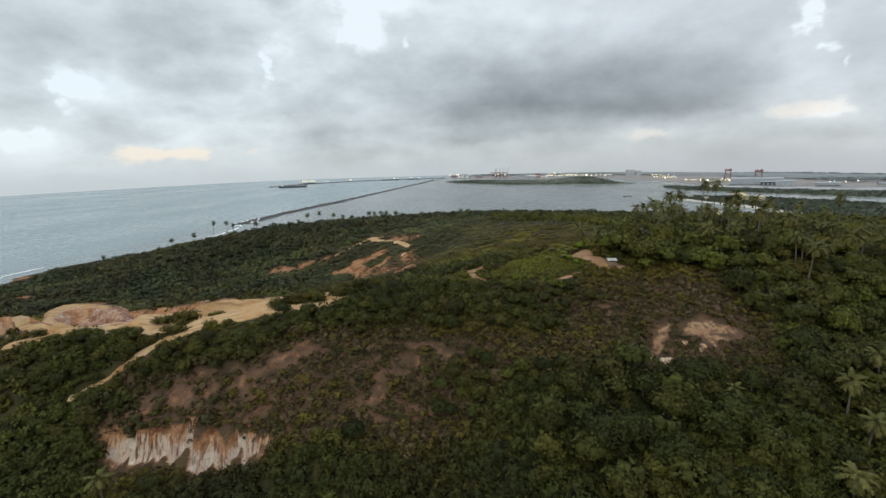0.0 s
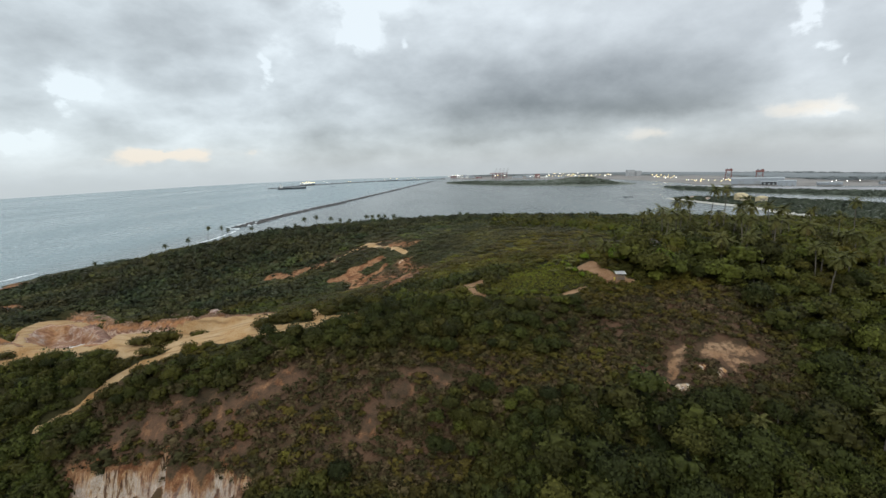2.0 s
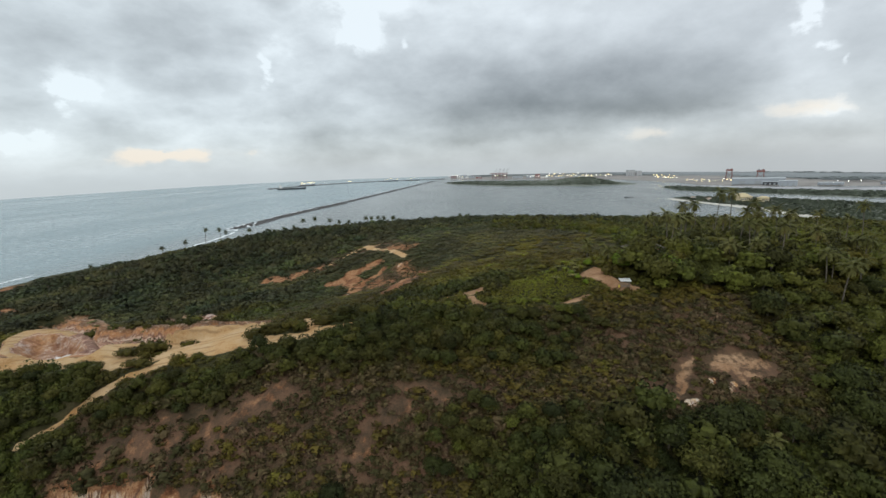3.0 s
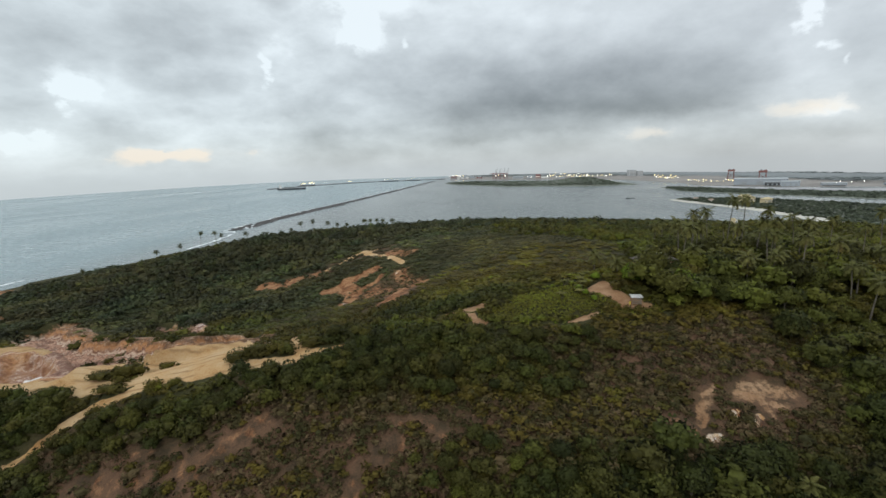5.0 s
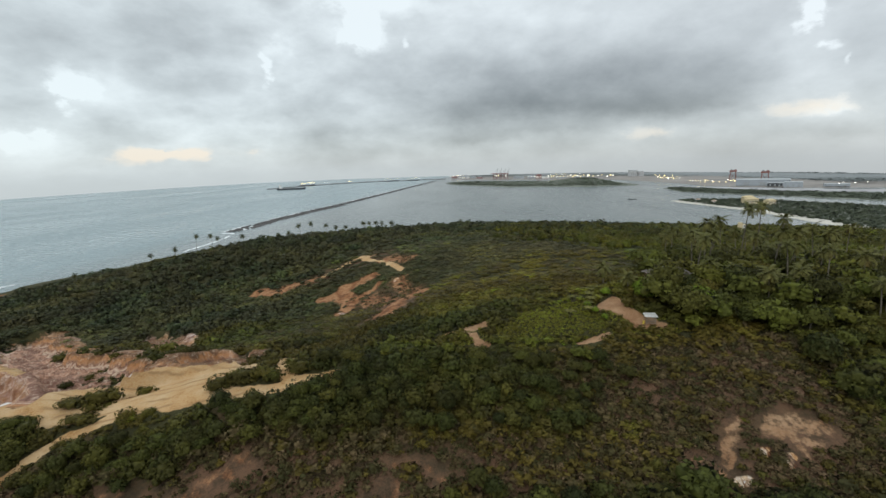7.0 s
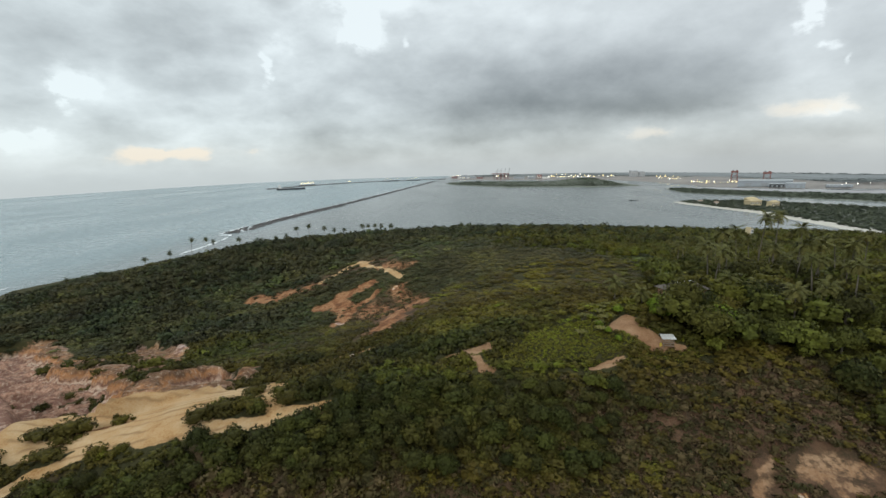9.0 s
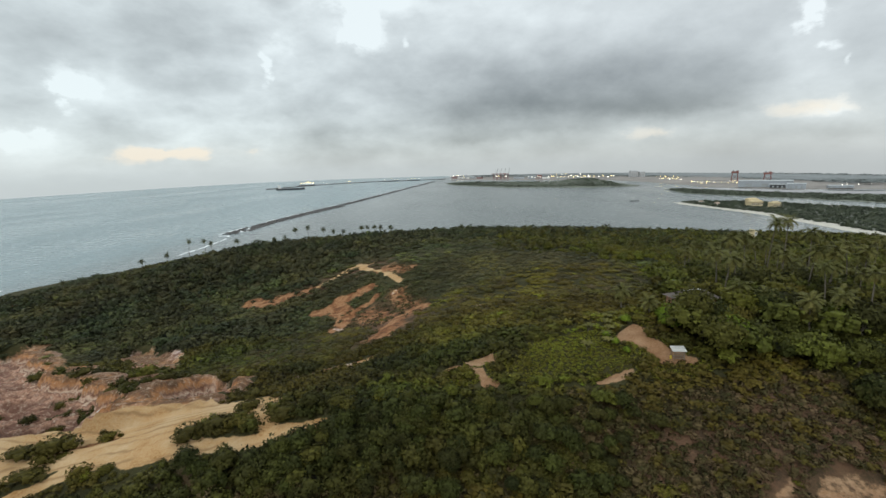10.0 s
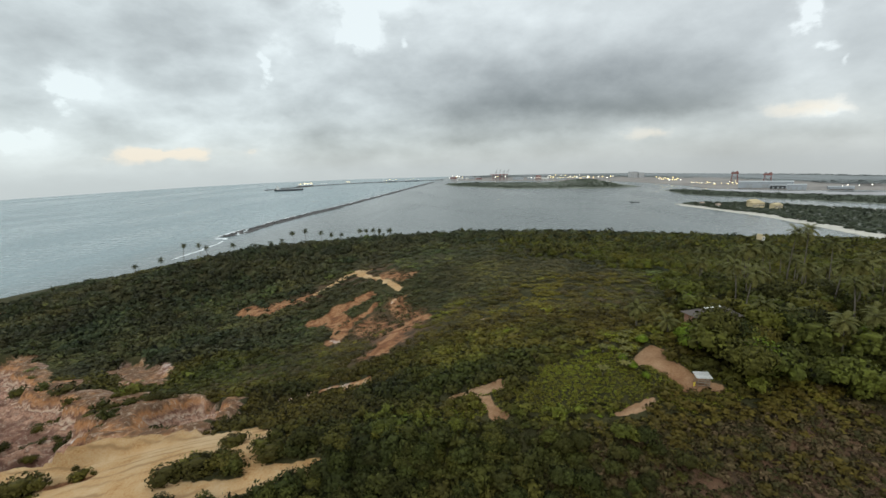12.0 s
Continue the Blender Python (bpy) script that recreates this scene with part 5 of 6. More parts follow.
NEAR_PALMS = ((83, 87, 44, 0.85), (81, 80, 40, 0.85), (68, 69, 37, 0.85), (97, 95, 46, 0.85), (61, 90, 41.5, 0.62), (-72, 83, 29, 0.8), (112, 134, 63, 1.0), (87, 145, 68, 0.95),
              (50, 163, 66, 0.9), (55, 157, 64.5, 0.9), (78, 158, 68, 1.0), (94, 153, 65, 1.0), (101, 153, 67, 1.0), (83, 153, 67, 0.9))
FAR_PALMS = ((112, 193, 77, 1.0), (95, 187, 73, 1.0), (104, 192, 73, 1.0), (130, 197, 72, 1.1), (129, 176, 70, 1.0), (80, 166, 71, 1.0), (186, 206, 69, 1.0), (121, 155, 67, 1.0),
             (83, 174, 71, 1.0), (106, 169, 72, 1.0), (110, 166, 72, 1.0), (95, 184, 69, 1.0), (128, 180, 71, 1.0), (120, 196, 77, 1.0))
CREST_PALMS = ((-235, 437, 41, 1.1), (-223, 444, 40, 1.0), (-219, 447, 37, 1.0), (-201, 462, 36, 1.1), (-187, 477, 33, 0.9), (-267, 419, 27, 1.0), (-248, 425, 31, 1.1), (-162, 518, 38, 1.2),
               (-150, 519, 40, 1.3), (-131, 513, 38, 1.1), (-121, 513, 36, 1.1), (-88, 509, 40, 1.2), (-81, 509, 40, 1.1), (-74, 506, 40, 1.1), (-67, 504, 40, 1.2), (-57, 504, 40, 1.2), (18, 459, 45, 1.0),
               (-177, 492, 32, 1.0), (-169, 502, 33, 1.0), (-110, 512, 36, 1.0))
for j, (x, y, top, s) in enumerate(NEAR_PALMS):
    palm(x, y, max(2.2, top - float(height(x, y)) - 0.4), j + 1, True, s)
for j, (x, y, top, s) in enumerate(FAR_PALMS + CREST_PALMS):
    palm(x, y, max(3.0, top + (2.6 if j < len(FAR_PALMS) else 0.0) - float(height(x, y)) - 0.4), j + 2, False, s * (1.1 if j < len(FAR_PALMS) else 1.0), j >= len(FAR_PALMS))
r = np.random.RandomState(31)
made = 0
while made < 54:
    x, y = 84 + 120 * r.rand(), 140 + 95 * r.rand()
    if x < 92 and y < 170:
        continue
    palm(x, y, 8.5 + 6 * r.rand(), made, False, 0.85 + 0.2 * r.rand())
    made += 1
made = 0
while made < 34:
    x, y = -310 + 190 * r.rand(), 235 + 170 * r.rand()
    if float(relief(np.array(x), np.array(y))) < 4 or bare_ground(np.array([x]), np.array([y]))[0]:
        continue
    palm(x, y, 4.5 + 3 * r.rand(), made + 3, False, 0.8 + 0.2 * r.rand(), True)
    made += 1

# ---- the yard: hut, sign board, house among the trees ----


def hut():
    x, y = 53.2, 139.2
    base = empty("hut", pose(x, y, float(height(x, y)), 0, 0, -8), "small open timber hut with a corrugated tin roof", "hut")
    base.scale = (0.86, 0.9, 1.2)
    for px, py in ((-1.3, -0.9), (1.3, -0.9), (1.3, 0.9), (-1.3, 0.9)):
        part("post", beams(((px, py, -0.3), (px, py, 1.95 + 0.12 * py), 0.06)), TIMBER, base)
    for z in (0.5, 0.95, 1.4):
        part("board", boxes(((2.6, 0.03, 0.17), (0, -0.96, z), 0)), TIMBER, base)
        part("board", boxes(((0.03, 1.8, 0.17), (1.36, 0, z), 0)), TIMBER, base)
    part("bench", boxes(((2.2, 0.4, 0.05), (0, 0.5, 0.5), 0), ((0.06, 0.35, 0.5), (-0.9, 0.5, 0.25), 0), ((0.06, 0.35, 0.5), (0.9, 0.5, 0.25), 0)), TIMBER, base)
    part("beam", beams(((-1.7, -0.9, 1.86), (1.7, -0.9, 1.86), 0.05)), TIMBER, base)
    part("beam", beams(((-1.7, 0.9, 2.08), (1.7, 0.9, 2.08), 0.05)), TIMBER, base)
    for i in range(4):
        bm = bmesh.new()
        waves = 13
        for k in range(waves):
            u = -0.46 + 0.92 * k / (waves - 1)
            z = 0.02 * (k % 2)
            bm.verts.new((u, -1.35, z)), bm.verts.new((u, 1.35, z))
        bm.verts.ensure_lookup_table()
        for k in range(waves - 1):
            bm.faces.new([bm.verts[j] for j in (2 * k, 2 * k + 2, 2 * k + 3, 2 * k + 1)])
        bmesh.ops.solidify(bm, geom=bm.faces[:], thickness=0.006)
        ob = part("roof_sheet", bm, TIN, base)
        ob.matrix_basis = pose(-1.32 + 0.88 * i, 0.02 * (i % 2), 2.02 + 0.012 * (i % 2), 6.5, 0, 0.8 * (i - 1.5))


def sign_board():
    x, y = 51.4, 138.9
    base = empty("sign_post", pose(x, y, float(height(x, y)), 0, 0, 15), "yellow painted board on a short post", "sign")
    part("post", beams(((0, 0, -0.2), (0, 0, 1.2), 0.05)), TIMBER, base)
    part("board", boxes(((0.55, 0.04, 0.9), (0, -0.06, 0.85), 0)), YELLOW, base)


def house(x, y, z, w, d, h, turn, wall, roof, name, label, ridge=None, cells=0):
    base = empty(name, pose(x, y, z, 0, 0, turn), label, "house")
    part("wall", boxes(((w, d, h), (0, 0, h / 2), 0)), wall, base)
    bm = bmesh.new()
    e, p = 0.5 + w * 0.03, h + d * 0.28
    v = [bm.verts.new(c) for c in ((-w / 2 - e, -d / 2 - e, h), (w / 2 + e, -d / 2 - e, h), (w / 2 + e, d / 2 + e, h), (-w / 2 - e, d / 2 + e, h), (-w / 2 + d * 0.3, 0, p), (w / 2 - d * 0.3, 0, p))]
    for f in ((0, 1, 5, 4), (1, 2, 5), (2, 3, 4, 5), (3, 0, 4), (3, 2, 1, 0)):
        bm.faces.new([v[i] for i in f])
    part("roof", bm, roof, base)
    if ridge:
        part("ridge_cap", boxes(((w * 0.55, 0.7, 0.12), (0, 0, p + 0.02), 0)), ridge, base, "bright tin ridge capping")
    for i in range(cells):
        u = -w / 2 + w * (i + 0.5) / cells
        win = part("window", boxes(((w / cells * 0.55, 0.12, h * 0.42), (u, -d / 2 - 0.02, h * 0.55), 0)), WALL_WHITE, base)
        part("pane", boxes(((w / cells * 0.45, 0.1, h * 0.34), (u, -d / 2 - 0.05, h * 0.55), 0)), PANE, win)
    return base


hut()
sign_board()
house(68.0, 161.0, float(height(68.0, 161.0)) + 0.1, 10.5, 6, 4.0, 12, WALL_BRICK, DARK_ROOF, "house", "small house with a dark roof and bright ridge among trees", TIN, 3)


def ruin():
    x, y = 229, 362
    z = float(height(x, y))
    base = empty("ruined_tower", pose(x, y, z, 0, 0, 20), "small ruined cream-plastered tower on the wooded crest", "tower")
    part("wall", boxes(((3.6, 3.6, 5.6), (0, 0, 2.8), 0), ((0.9, 3.6, 1.6), (-1.2, 0, 6.2), 0), bevel=0.15), CREAM, base)
    part("plaster", boxes(((2.6, 0.3, 3.2), (0.4, -1.85, 3.6), 0), bevel=0.08), WALL_WHITE, base, "peeling white plaster")
    part("doorway", boxes(((1.0, 0.2, 1.4), (0.2, -2.02, 4.3), 0)), PANE, base)


ruin()

# banana plants and yellow shrubs by the clearing
BLADE = []
for s in range(3):
    r = np.random.RandomState(700 + s)
    faces = []
    for i in range(9):
        a, length, w = 2.4 * i, 1.5 + 0.6 * r.rand(), 0.26
        ca, sa = math.cos(a), math.sin(a)
        for k in range(4):
            t0, t1 = k / 4, (k + 1) / 4
            rows = []
            for t in (t0, t1):
                rad, z, half = length * t * 0.8, length * (1.25 * t - 0.85 * t * t), w * math.sin(math.pi * min(0.98, 0.15 + t * 0.85))
                rows.append((np.array([rad * ca + half * sa, rad * sa - half * ca, z + 0.5]), np.array([rad * ca - half * sa, rad * sa + half * ca, z + 0.5])))
            faces.append([rows[0][0], rows[1][0], rows[1][1], rows[0][1]])
    faces = np.array(faces)
    BLADE.append(quads("leaves", faces.reshape(-1, 3), np.arange(faces.shape[0] * 4).reshape(-1, 4), FROND, np.full(faces.shape[0] * 4, 0.62)))
for j, (x, y) in enumerate(((40, 147), (41.5, 149), (42, 152), (43.5, 155), (39.5, 144.5), (45, 157), (37, 151), (34, 143), (47, 154), (44, 150))):
    base = empty("banana_plant", pose(x, y, float(height(x, y)), 0, 0, 50 * j), "yellow-green banana plant beside the clearing", "plant", "banana plants")
    part("stem", beams(((0, 0, -0.2), (0, 0, 1.0), 0.10)), BARK, base)
    ob = new("leaves", BLADE[j % 3])
    ob.parent, ob.scale = base, (1.15, 1.15, 1.2 + 0.1 * (j % 4))

# ---- sea marks: reef, breakwater, foam ----


def nearer_in(x, y):
    """The far coast lies a little closer in than first laid out."""
    k = 1 - 0.06 * min(max((y - 900) / 1000, 0.0), 1.0)
    return x * k, y * k


def along(points, step):
    """Points every step metres along a line, with the direction."""
    out = []
    points = [nearer_in(*p) for p in points]
    for (x0, y0), (x1, y1) in zip(points, points[1:]):
        length = math.hypot(x1 - x0, y1 - y0)
        for i in range(max(1, int(length / step))):
            t = i * step / length
            out.append((x0 + (x1 - x0) * t, y0 + (y1 - y0) * t, (x1 - x0) / length, (y1 - y0) / length))
    return out


def rock_bank(name, points, half, tall, step, label, seed):
    r = np.random.RandomState(seed)
    faces = []
    for x, y, ux, uy in along(points, step):
        grow = 1 + max(0.0, y - 1000) / 2600
        for k in range(3):
            off = (r.rand() * 2 - 1) * half * (0.75 + 0.5 * value_noise(np.array(x), np.array(y), 60, 4))
            s = (0.5 + 0.7 * r.rand()) * step * 0.62
            ball = SPHERE * np.array([s, s, tall * (0.5 + 0.6 * r.rand()) * (1 - 0.4 * abs(off) / half)]) * (1 + 0.25 * (r.rand(24, 4, 1) - 0.5))
            faces.append(ball + np.array([x - uy * off, y + ux * off, 0.2]))
    f = np.concatenate(faces)
    tagged(new(name, quads(name, f.reshape(-1, 3), np.arange(f.shape[0] * 4).reshape(-1, 4), BOULDER)), label, "breakwater", kind="stuff")


REEF = ((-360, 760), (-354, 850), (-350, 930), (-337, 1089), (-298, 1373), (-233, 2020), (-148, 2720), (-70, 3350))
rock_bank("reef", REEF, 10, 2.8, 5.0, "long dark reef of boulders dividing sea and bay", 51)
rock_bank("reef", ((-345, 800), (-340, 920), (-322, 1089), (-286, 1300)), 3.5, 1.8, 6.0, "second low line of dark reef boulders", 52)
OUTER = ((-1092, 2739), (-1040, 2930), (-963, 3203), (-751, 3558), (-469, 3760), (-278, 3800), (-57, 3850), (30, 3870))
rock_bank("breakwater", OUTER, 12, 6.5, 9.0, "outer breakwater of grey boulders", 53)


def foam_band(points, half, offset, seed, step=6.0):
    r = np.random.RandomState(seed)
    faces = []
    for x, y, ux, uy in along(points, step):
        keep_on = value_noise(np.array(x), np.array(y), 45, seed)
        if keep_on < 0.28:
            continue
        for k in range(2):
            off = offset + (r.rand() - 0.5) * 2 * half
            a, b = step * (0.6 + 0.7 * r.rand()), half * (0.25 + 0.5 * r.rand())
            q = np.array([[-a, -b * 0.4, 0], [a * 0.2, -b, 0], [a, b * 0.3, 0], [-a * 0.3, b, 0]]) * (1 + 0.3 * (r.rand(4, 1) - 0.5))
            faces.append(np.stack([x + q[:, 0] * ux - (q[:, 1] + off) * uy, y + q[:, 0] * uy + (q[:, 1] + off) * ux, np.full(4, 0.10 + 0.05 * k + 0.002 * r.rand())], 1))
    return np.array(faces)


SHORELINE = ((-410, 330), (-405, 434), (-395, 480), (-372, 505), (-345, 520), (-332, 580), (-330, 640), (-335, 700), (-350, 750))
foam = np.concatenate([foam_band(REEF, 4.5, 14, 61), foam_band(SHORELINE[:2], 2.5, 4, 62, 4.0), foam_band(SHORELINE[5:], 2.5, 4, 63, 5.0), foam_band(((-365, 740), (-348, 780), (-352, 830)), 10, 0, 64, 4.0)])
tagged(new("surf", quads("surf", foam.reshape(-1, 3), np.arange(foam.shape[0] * 4).reshape(-1, 4), FOAM)), "white surf along the shore and reef", "surf", kind="stuff")

# ---- far land ----


def land(name, outline, rise, mat, label, bulge=0.0, seed=0, hill_=None, middle=None):
    """Low land with a sloping shore: outline in metres, its top rise metres up."""
    bm = bmesh.new()
    outline = [nearer_in(*p) for p in outline]
    cx, cy = nearer_in(*middle) if middle else (sum(p[0] for p in outline) / len(outline), sum(p[1] for p in outline) / len(outline))
    fine = []
    for (x0, y0), (x1, y1) in zip(outline, outline[1:] + outline[:1]):
        for k in range(6):
            t = k / 6
            wob = (float(value_noise(np.array(x0 + 300 * t), np.array(y0 + 90.0 * k), 70, seed)) - 0.5) * 0.05
            fine.append((x0 + (x1 - x0) * t + wob * (x0 - cx), y0 + (y1 - y0) * t + wob * (y0 - cy)))
    rings = []
    for shrink, z in ((0, -1.5), (0.03, rise * 0.6), (0.10, rise), (0.2, rise + bulge * 0.3), (0.3, rise + bulge * 0.6), (0.5, rise + bulge), (0.7, rise + bulge), (0.9, rise + bulge)):
        ring = [(x + (cx - x) * shrink, y + (cy - y) * shrink) for x, y in fine]
        rings.append([bm.verts.new((x, y, z + (hill_(x, y) if hill_ and shrink else 0))) for x, y in ring])
    for a, b in zip(rings, rings[1:]):
        for i in range(len(fine)):
            j = (i + 1) % len(fine)
            bm.faces.new((a[i], a[j], b[j], b[i]))
    bm.faces.new(rings[-1])
    bmesh.ops.recalc_face_normals(bm, faces=bm.faces)
    return tagged(part(name, bm, mat), label, "land", kind="structure")


def inside(x, y, outline):
    hit = np.zeros(len(x), bool)
    for (x0, y0), (x1, y1) in zip(outline, outline[1:] + outline[:1]):
        cross = ((y0 > y) != (y1 > y)) & (x < (x1 - x0) * (y - y0) / (y1 - y0 + 1e-9) + x0)
        hit ^= cross
    return hit


def grove(name, outline, step, size, label, seed, base=1.0, tallness=1.0, hill_=None, limit=1.0, mat=HAZED_LEAF):
    outline = [nearer_in(*p) for p in outline]
    xs, ys = [p[0] for p in outline], [p[1] for p in outline]
    x, y, r = jittered(min(xs), max(xs), min(ys), max(ys), step, seed)
    ok = inside(x, y, outline) & (r.rand(len(x)) < limit)
    x, y = x[ok], y[ok]
    z = np.full(len(x), base) + (hill_(x, y) if hill_ else 0)
    s = size * (0.7 + 0.7 * r.rand(len(x)))
    tagged(new(name, scatter(name, HAZE_FORMS, r.randint(0, 6, len(x)), np.stack([x, y, z], 1), s, s * tallness * (0.7 + 0.5 * r.rand(len(x))), r.rand(len(x)) * 6, np.clip(0.3 + 0.4 * r.rand(len(x)), 0, 1), mat)),
           label, "woods", kind="stuff")


ISLAND = [(5, 2870), (60, 2570), (315, 2130), (660, 1965), (860, 1940), (900, 2010), (820, 2350), (560, 2700), (200, 2980), (60, 3000)]


def island_hill(x, y):
    return 22 * np.exp(-(((x - 690) / 130) ** 2) - ((y - 2150) / 170) ** 2)


land("island", ISLAND, 2.0, HAZED_MARSH, "low wooded island in the bay", 4.0, 3, island_hill)
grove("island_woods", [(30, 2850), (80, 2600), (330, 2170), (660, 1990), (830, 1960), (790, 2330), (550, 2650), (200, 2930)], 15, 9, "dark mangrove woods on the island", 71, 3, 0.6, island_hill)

MAIN = [(60, 3950), (90, 3700), (360, 3300), (700, 3080), (1000, 2750), (1060, 2300), (1060, 1920), (1010, 1700), (1150, 1420), (1500, 1250), (1950, 1300), (2150, 2200), (1900, 3500), (1300, 4300), (500, 4650), (60, 4600)]
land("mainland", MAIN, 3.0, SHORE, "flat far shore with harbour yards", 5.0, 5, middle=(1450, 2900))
land("woodland", [(1480, 1600), (2050, 1500), (2050, 2500), (1750, 3600), (1200, 4200), (500, 4500), (300, 4300), (900, 3650), (1400, 3000), (1600, 2400)], 10.0, HAZED_WOODLAND, "wooded plain behind the harbour, haze in its soil colour", 5.0, 15, middle=(1700, 2900))
grove("mainland_woods", [(1450, 1500), (2050, 1500), (2050, 2500), (1750, 3600), (1200, 4200), (500, 4500), (120, 4500), (420, 3900), (1100, 3300), (1500, 2500)], 24, 15, "far woods behind the harbour, haze in their leaf colour", 72, 4, 0.26,
      lambda x, y: 12 * fbm(x, y, 500, 3, 8), 1.0, HAZED_DISTANT)

MANGROVE = [(765, 1440), (790, 1330), (850, 1180), (930, 960), (1120, 820), (1350, 780), (1400, 900), (1180, 1060), (1060, 1200), (960, 1420), (890, 1650), (830, 1680)]
land("mangrove_flat", MANGROVE, 1.0, HAZED_MARSH, "low muddy mangrove flat between channels", 0.5, 7)
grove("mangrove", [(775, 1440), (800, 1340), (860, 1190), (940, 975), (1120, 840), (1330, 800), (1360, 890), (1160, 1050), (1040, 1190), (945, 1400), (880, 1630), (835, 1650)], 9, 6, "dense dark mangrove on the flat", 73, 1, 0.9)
SANDBANK = [(915, 1760), (935, 1640), (1000, 1440), (1080, 1250), (1250, 1120), (1450, 1080), (1480, 1150), (1250, 1230), (1120, 1420), (1010, 1640)]
land("sandbank", SANDBANK, 0.8, WET_SAND, "pale wet sandbank in the channel", 0.2, 9)

SPIT = [(563, 1105), (556, 1065), (562, 930), (572, 830), (560, 728), (548, 645), (535, 560), (560, 430), (900, 420), (1000, 640), (860, 800), (800, 960), (730, 1090), (620, 1130)]
land("spit", SPIT, 1.4, BEACH, "sandy spit with a pale beach", 0.6, 11)
land("spit_soil", [(580, 1080), (582, 930), (594, 840), (584, 728), (573, 640), (562, 540), (586, 446), (874, 446), (950, 640), (824, 800), (770, 945), (705, 1065), (632, 1100)], 2.2, HAZED_MARSH, "dark wooded soil of the spit", 0.6, 13)
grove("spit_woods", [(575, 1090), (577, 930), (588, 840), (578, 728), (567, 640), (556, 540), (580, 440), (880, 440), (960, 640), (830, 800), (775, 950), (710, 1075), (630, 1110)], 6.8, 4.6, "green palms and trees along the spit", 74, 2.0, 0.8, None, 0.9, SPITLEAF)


def hotel(x, y, w, d, h, turn, wall):
    return house(x, y, 1.6, w, d, h, turn, wall, WALL_OCHRE, "beach_hotel", "pale yellow beach hotel wing with an ochre roof", None, 6)


hotel(644, 938, 26, 13, 11, 6, CREAM)
hotel(650, 955, 20, 12, 14, -8, WALL_OCHRE)
hotel(662, 908, 18, 12, 10, 10, CREAM)
hotel(680, 930, 16, 10, 8, -14, CREAM)
for j, (x, y, w) in enumerate(((600, 1050, 9), (612, 1010, 10), (598, 985, 8))):
    house(x, y, 1.6, w, 6, 3.5, 20 * j, WALL_WHITE, TILE_ROOF, "beach_house", "small white beach house with a tile roof", None, 2)

# ---- harbour ----


def gantry(x, y, turn):
    base = empty("gantry_crane", pose(*nearer_in(x, y), 3, 0, 0, turn), "tall red shipyard gantry crane", "crane", "shipyard gantry cranes")
    for u in (-9, 9):
        for v in (-6, 6):
            part("leg", beams(((u * 1.35, v * 1.5, 0), (u, v * 0.6, 40), 1.1), sides=4), STEEL_RED, base)
        part("brace", beams(((u * 1.22, -7.5, 16), (u * 1.22, 7.5, 16), 0.7), sides=4), STEEL_RED, base)
    for a, b_ in ((-1, 1), (1, -1)):
        part("cross_brace", beams(((a * 11, -6, 10), (b_ * 9.4, -4, 36), 0.55), sides=4), STEEL_RED, base)
    part("girder", boxes(((25, 8, 7), (0, 0, 43.5), 0), bevel=0.4), STEEL_RED, base)
    part("cabin", boxes(((6, 5, 4), (-6, 0, 49), 0)), STEEL_GREY, base)
    part("trolley", boxes(((7, 8, 3), (7, 0, 48.5), 0)), STEEL_RED, base)


gantry(1271, 1946, -25)
gantry(1196, 1653, -30)


def quay_crane(x, y, turn):
    base = empty("quay_crane", pose(*nearer_in(x, y), 3, 0, 0, turn), "red container quay crane with raised boom", "crane", "quay cranes")
    for u in (-9, 9):
        for v in (-8, 8):
            part("leg", beams(((u, v, 0), (u, v, 38), 1.3), sides=4), STEEL_RED, base)
    part("girder", boxes(((46, 4, 4), (-6, 0, 40), 0)), STEEL_RED, base)
    part("boom", beams(((15, 0, 42), (21, 0, 76), 1.1), sides=4), STEEL_GREY, base)
    part("tower", beams(((9, 0, 40), (9, 0, 62), 0.9), sides=4), STEEL_GREY, base)
    part("stay", beams(((9, 0, 62), (20, 0, 71), 0.4), sides=4), STEEL_GREY, base)


for i in range(4):
    quay_crane(392 + 27 * i, 3330 - 14 * i, -20)


def shed(x, y, w, d, h, turn, wall, label):
    base = empty("warehouse", pose(*nearer_in(x, y), 3, 0, 0, turn), label, "warehouse")
    part("wall", boxes(((w, d, h), (0, 0, h / 2), 0)), wall, base)
    bm = bmesh.new()
    rows = []
    for s in (-1, 1):
        rows.append([bm.verts.new((s * (w / 2 + 1), v, z)) for v, z in ((-d / 2 - 1, h), (0, h + d * 0.10), (d / 2 + 1, h), (0, h - 0.3))])
    a, b = rows
    for i in range(4):
        bm.faces.new((a[i], a[(i + 1) % 4], b[(i + 1) % 4], b[i]))
    bm.faces.new(a), bm.faces.new(b[::-1])
    part("roof", bm, STEEL_GREY, base)
    for i in range(3):
        part("door", boxes(((w * 0.12, 0.4, h * 0.6), (w * (i - 1) * 0.3, -d / 2 - 0.1, h * 0.3), 0)), STEEL_GREY, base)


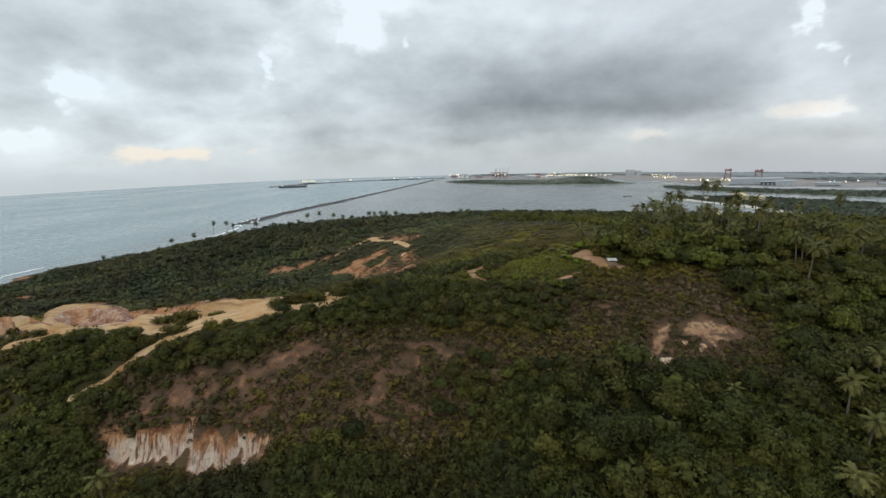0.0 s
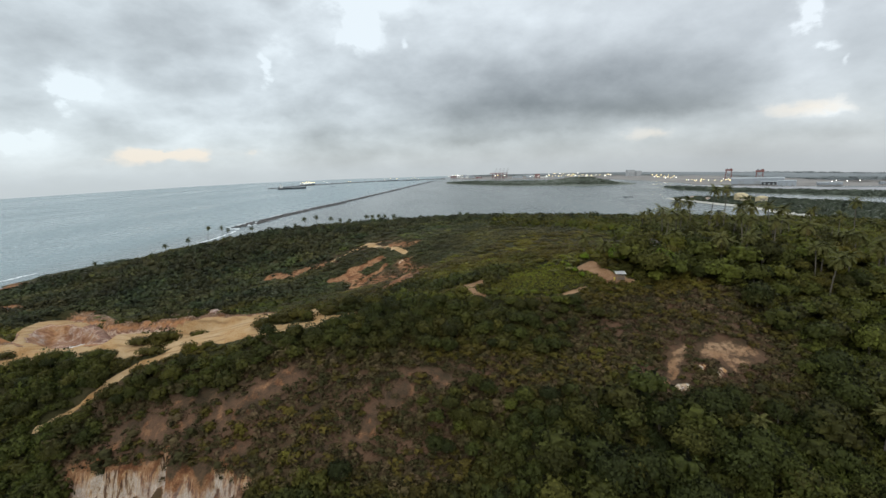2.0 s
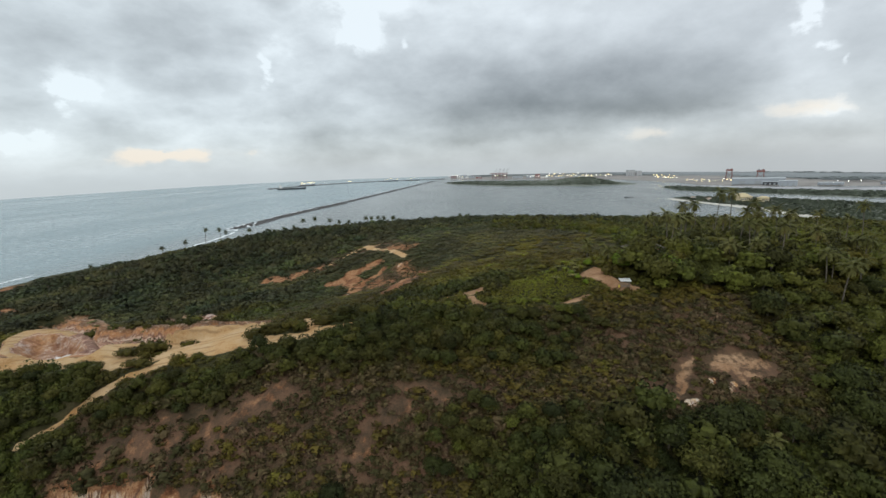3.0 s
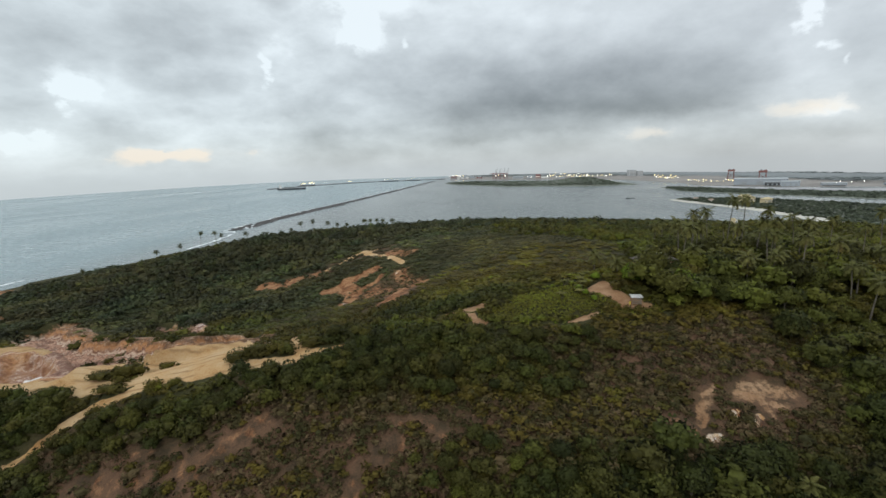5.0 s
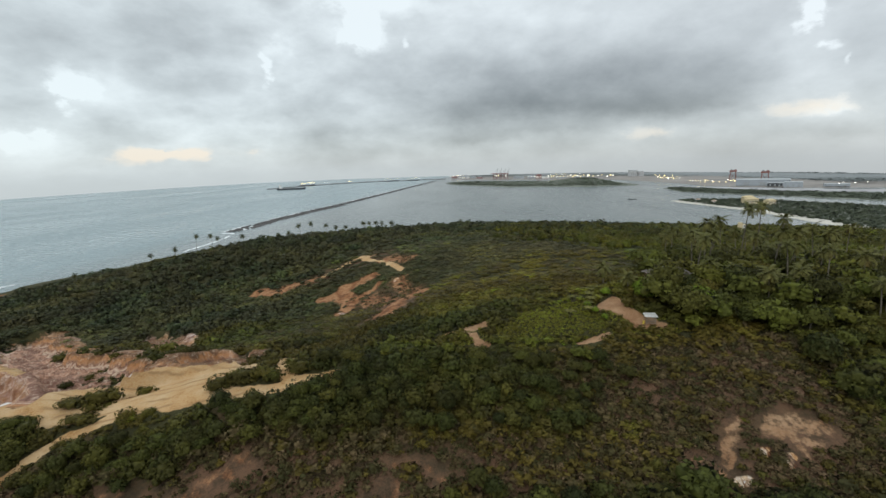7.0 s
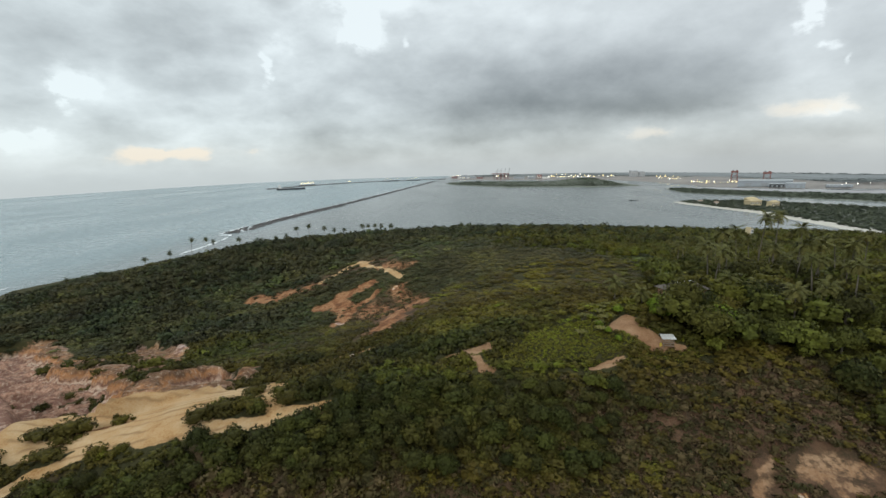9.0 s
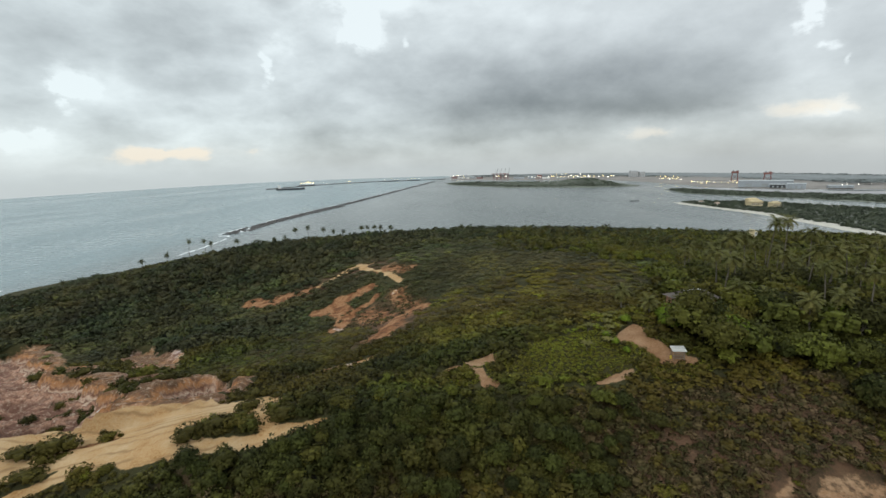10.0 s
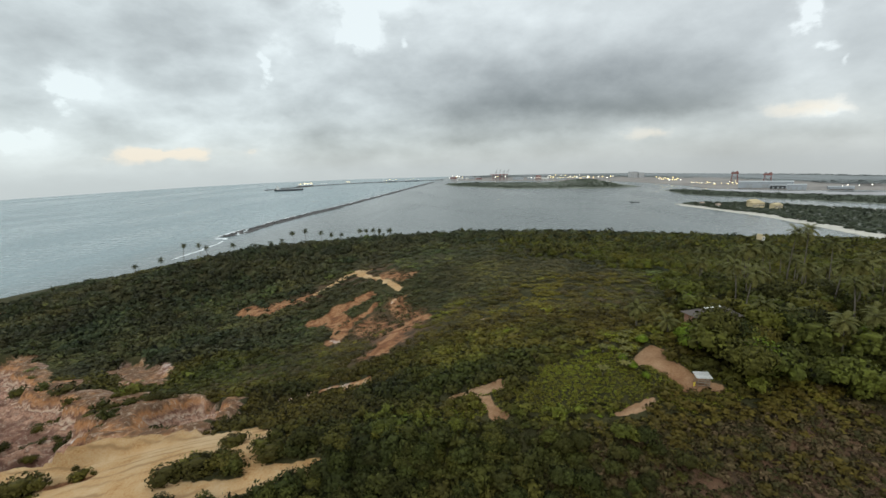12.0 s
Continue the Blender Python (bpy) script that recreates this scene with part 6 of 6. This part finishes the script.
shed(1150, 1600, 150, 40, 20, -36, HALL_BLUE, "long pale blue shipyard hall")
shed(1150, 1540, 40, 20, 10, -36, HULL_DARK, "dark steel workshop before the long hall")
shed(1146, 1456, 46, 26, 15, -36, HALL_BLUE, "pale blue shipyard hall")
shed(1265, 1430, 60, 20, 7, -30, HALL_BLUE, "pale low store hall")
shed(1400, 1370, 44, 18, 6, -25, HALL_BLUE, "small pale store hall")
shed(1246, 2900, 44, 30, 40, 0, HAZED_CONCRETE, "tall white silo building, dulled by painted haze")
shed(1290, 2880, 30, 22, 34, 0, HAZED_CONCRETE, "white mill building beside the silo, dulled by painted haze")
for i, (x, y, w, h) in enumerate(((110, 3960, 60, 18), (190, 3900, 44, 24), (250, 3800, 50, 16), (300, 3600, 40, 14), (560, 3260, 70, 14), (640, 3200, 46, 18), (690, 3170, 30, 30), (820, 3060, 60, 12), (930, 2990, 50, 12))):
    shed(x, y, w, 26, h, -18, HALL_BLUE if i % 3 else STEEL_RED, "harbour warehouse with a pale metal roof" if i % 3 else "red harbour warehouse on the quay")
for i, (x, y) in enumerate(((140, 3840), (172, 3820), (214, 3790), (720, 3150), (745, 3140))):
    base = empty("storage_tank", pose(*nearer_in(x, y), 3), "round white storage tank", "tank", "storage tanks")
    bm = bmesh.new()
    bmesh.ops.create_cone(bm, cap_ends=True, segments=20, radius1=13, radius2=13, depth=14, matrix=Matrix.Translation((0, 0, 7)))
    part("shell", bm, WALL_WHITE, base, smooth=False)
    bm = bmesh.new()
    bmesh.ops.create_cone(bm, cap_ends=True, segments=20, radius1=13.3, radius2=1, depth=2.4, matrix=Matrix.Translation((0, 0, 15.2)))
    part("roof", bm, STEEL_GREY, base)


def ship(x, y, turn, long, hull, decks, label, lit):
    base = empty("cargo_ship", pose(*nearer_in(x, y), 0, 0, 0, turn), label, "ship")
    bm = bmesh.new()
    w, h = long * 0.075, long * 0.055
    rows = []
    for z, k in ((-1, 0.8), (h, 1.0)):
        rows.append([bm.verts.new((u * long / 2, v * w * k, z + (h * 0.35 if u > 0.9 and z > 0 else 0))) for u, v in ((-1, -0.8), (0.7, -1), (0.92, -0.5), (1.0, 0), (0.92, 0.5), (0.7, 1), (-1, 0.8))])
    for i in range(7):
        j = (i + 1) % 7
        bm.faces.new((rows[0][i], rows[0][j], rows[1][j], rows[1][i]))
    bm.faces.new(rows[1])
    part("hull", bm, hull, base)
    part("superstructure", boxes(((long * 0.10, w * 1.5, h * 1.6), (-long * 0.38, 0, h * 1.8), 0), ((long * 0.04, w * 0.7, h * 0.9), (-long * 0.40, 0, h * 3.0), 0)), WALL_WHITE, base)
    for i in range(decks):
        part("hatch", boxes(((long * 0.11, w * 1.2, h * 0.35), (-long * 0.2 + long * 0.15 * i, 0, h * 1.1), 0)), STEEL_GREY, base)
        part("mast", beams(((-long * 0.12 + long * 0.15 * i, 0, h), (-long * 0.12 + long * 0.15 * i, 0, h * 3.2), long * 0.006), sides=4), STEEL_GREY, base)
    for i in range(lit):
        bm = bmesh.new()
        bmesh.ops.create_icosphere(bm, subdivisions=1, radius=long * 0.016)
        ob = part("lamp", bm, LAMP_YELLOW if i % 3 else LAMP_WHITE, base, "glowing deck lamp")
        ob.location = (long * (-0.42 + 0.84 * i / max(lit - 1, 1)), -w * 0.3, h * (2.2 + 1.2 * ((i * 7) % 3) / 2))


ship(-900, 2600, 18, 150, HULL_DARK, 5, "long dark low-lying cargo ship at the breakwater", 0)
ship(-985, 3180, 55, 130, HULL_DARK, 4, "cargo ship with rows of yellow deck lamps lit", 14)
ship(-440, 3700, 5, 120, HULL_DARK, 3, "small dark tanker with white lights", 5)
ship(-255, 3740, 5, 110, HULL_DARK, 3, "small dark tanker with white lights", 4)


def work_boat(x, y, turn, long):
    base = empty("boat", pose(*nearer_in(x, y), 0, 0, 0, turn), "small dark boat on the water", "boat")
    part("hull", boxes(((long, long * 0.22, 1.6), (0, 0, 0.5), 0), bevel=0.4), HULL_DARK, base)
    part("cabin", boxes(((long * 0.2, long * 0.16, 1.8), (-long * 0.25, 0, 2.1), 0), bevel=0.1), STEEL_GREY, base)


work_boat(504, 1187, 10, 26)
work_boat(-715, 2820, 10, 30)

GLOBES = {}
for key, mat in (("y", LAMP_YELLOW), ("w", LAMP_WHITE)):
    bm = bmesh.new()
    bmesh.ops.create_icosphere(bm, subdivisions=1, radius=1.0)
    GLOBES[key] = bpy.data.meshes.new("lamp")
    bm.to_mesh(GLOBES[key])
    bm.free()
    GLOBES[key].materials.append(mat)
MAST = bpy.data.meshes.new("mast")
bm = beams(((0, 0, 0), (0, 0, 1), 0.025), sides=5)
bm.to_mesh(MAST)
bm.free()
MAST.materials.append(STEEL_GREY)


def lamp_mast(x, y, tall, radius, key):
    base = empty("light_mast", pose(*nearer_in(x, y), 2), "harbour light mast with a lit lamp", "street lamp", "harbour lights")
    ob = new("mast", MAST)
    ob.parent, ob.scale = base, (tall, tall, tall)
    ob = new("lamp", GLOBES[key])
    ob.parent, ob.location, ob.scale = base, (0, 0, tall), (radius, radius, radius * 0.8)


LIGHT_ROWS = (  # from, to, count, mast height, lamp radius, colours
    ((60, 3890), (200, 3760), 6, 22, 5.0, "wwy"), ((380, 3270), (480, 3210), 3, 26, 6.0, "wyw"), ((600, 3120), (690, 3060), 5, 18, 4.5, "w"), ((720, 3060), (1000, 2800), 16, 17, 5.0, "yyw"),
    ((760, 3120), (980, 2900), 9, 26, 4.5, "wy"), ((1000, 2780), (1060, 2700), 4, 20, 5.0, "wy"), ((1090, 2250), (1180, 2200), 9, 15, 3.8, "yyyw"), ((1110, 2330), (1200, 2240), 6, 22, 3.6, "y"),
    ((1070, 1930), (1140, 1870), 8, 12, 3.0, "yyw"), ((1080, 1880), (1160, 1800), 5, 9, 2.6, "y"), ((1150, 1800), (1200, 1730), 8, 15, 3.2, "yyw"), ((1170, 1790), (1215, 1740), 5, 9, 3.4, "y"),
    ((1190, 1660), (1200, 1640), 2, 9, 2.8, "w"), ((1260, 1440), (1330, 1380), 4, 12, 2.2, "w"), ((1420, 1360), (1500, 1330), 3, 12, 2.0, "w"), ((-760, 3540), (-740, 3550), 2, 14, 5.5, "y"), ((-900, 3280), (-860, 3330), 2, 14, 3.5, "w"))
j = 0
r = np.random.RandomState(91)
for (x0, y0), (x1, y1), count, tall, radius, keys in LIGHT_ROWS:
    for i in range(count):
        t = (i + 0.6 * r.rand()) / count
        lamp_mast(x0 + (x1 - x0) * t + 8 * (r.rand() - 0.5), y0 + (y1 - y0) * t, tall * (0.8 + 0.4 * r.rand()), radius * (0.42 + 0.3 * r.rand()), keys[j % len(keys)])
        j += 1
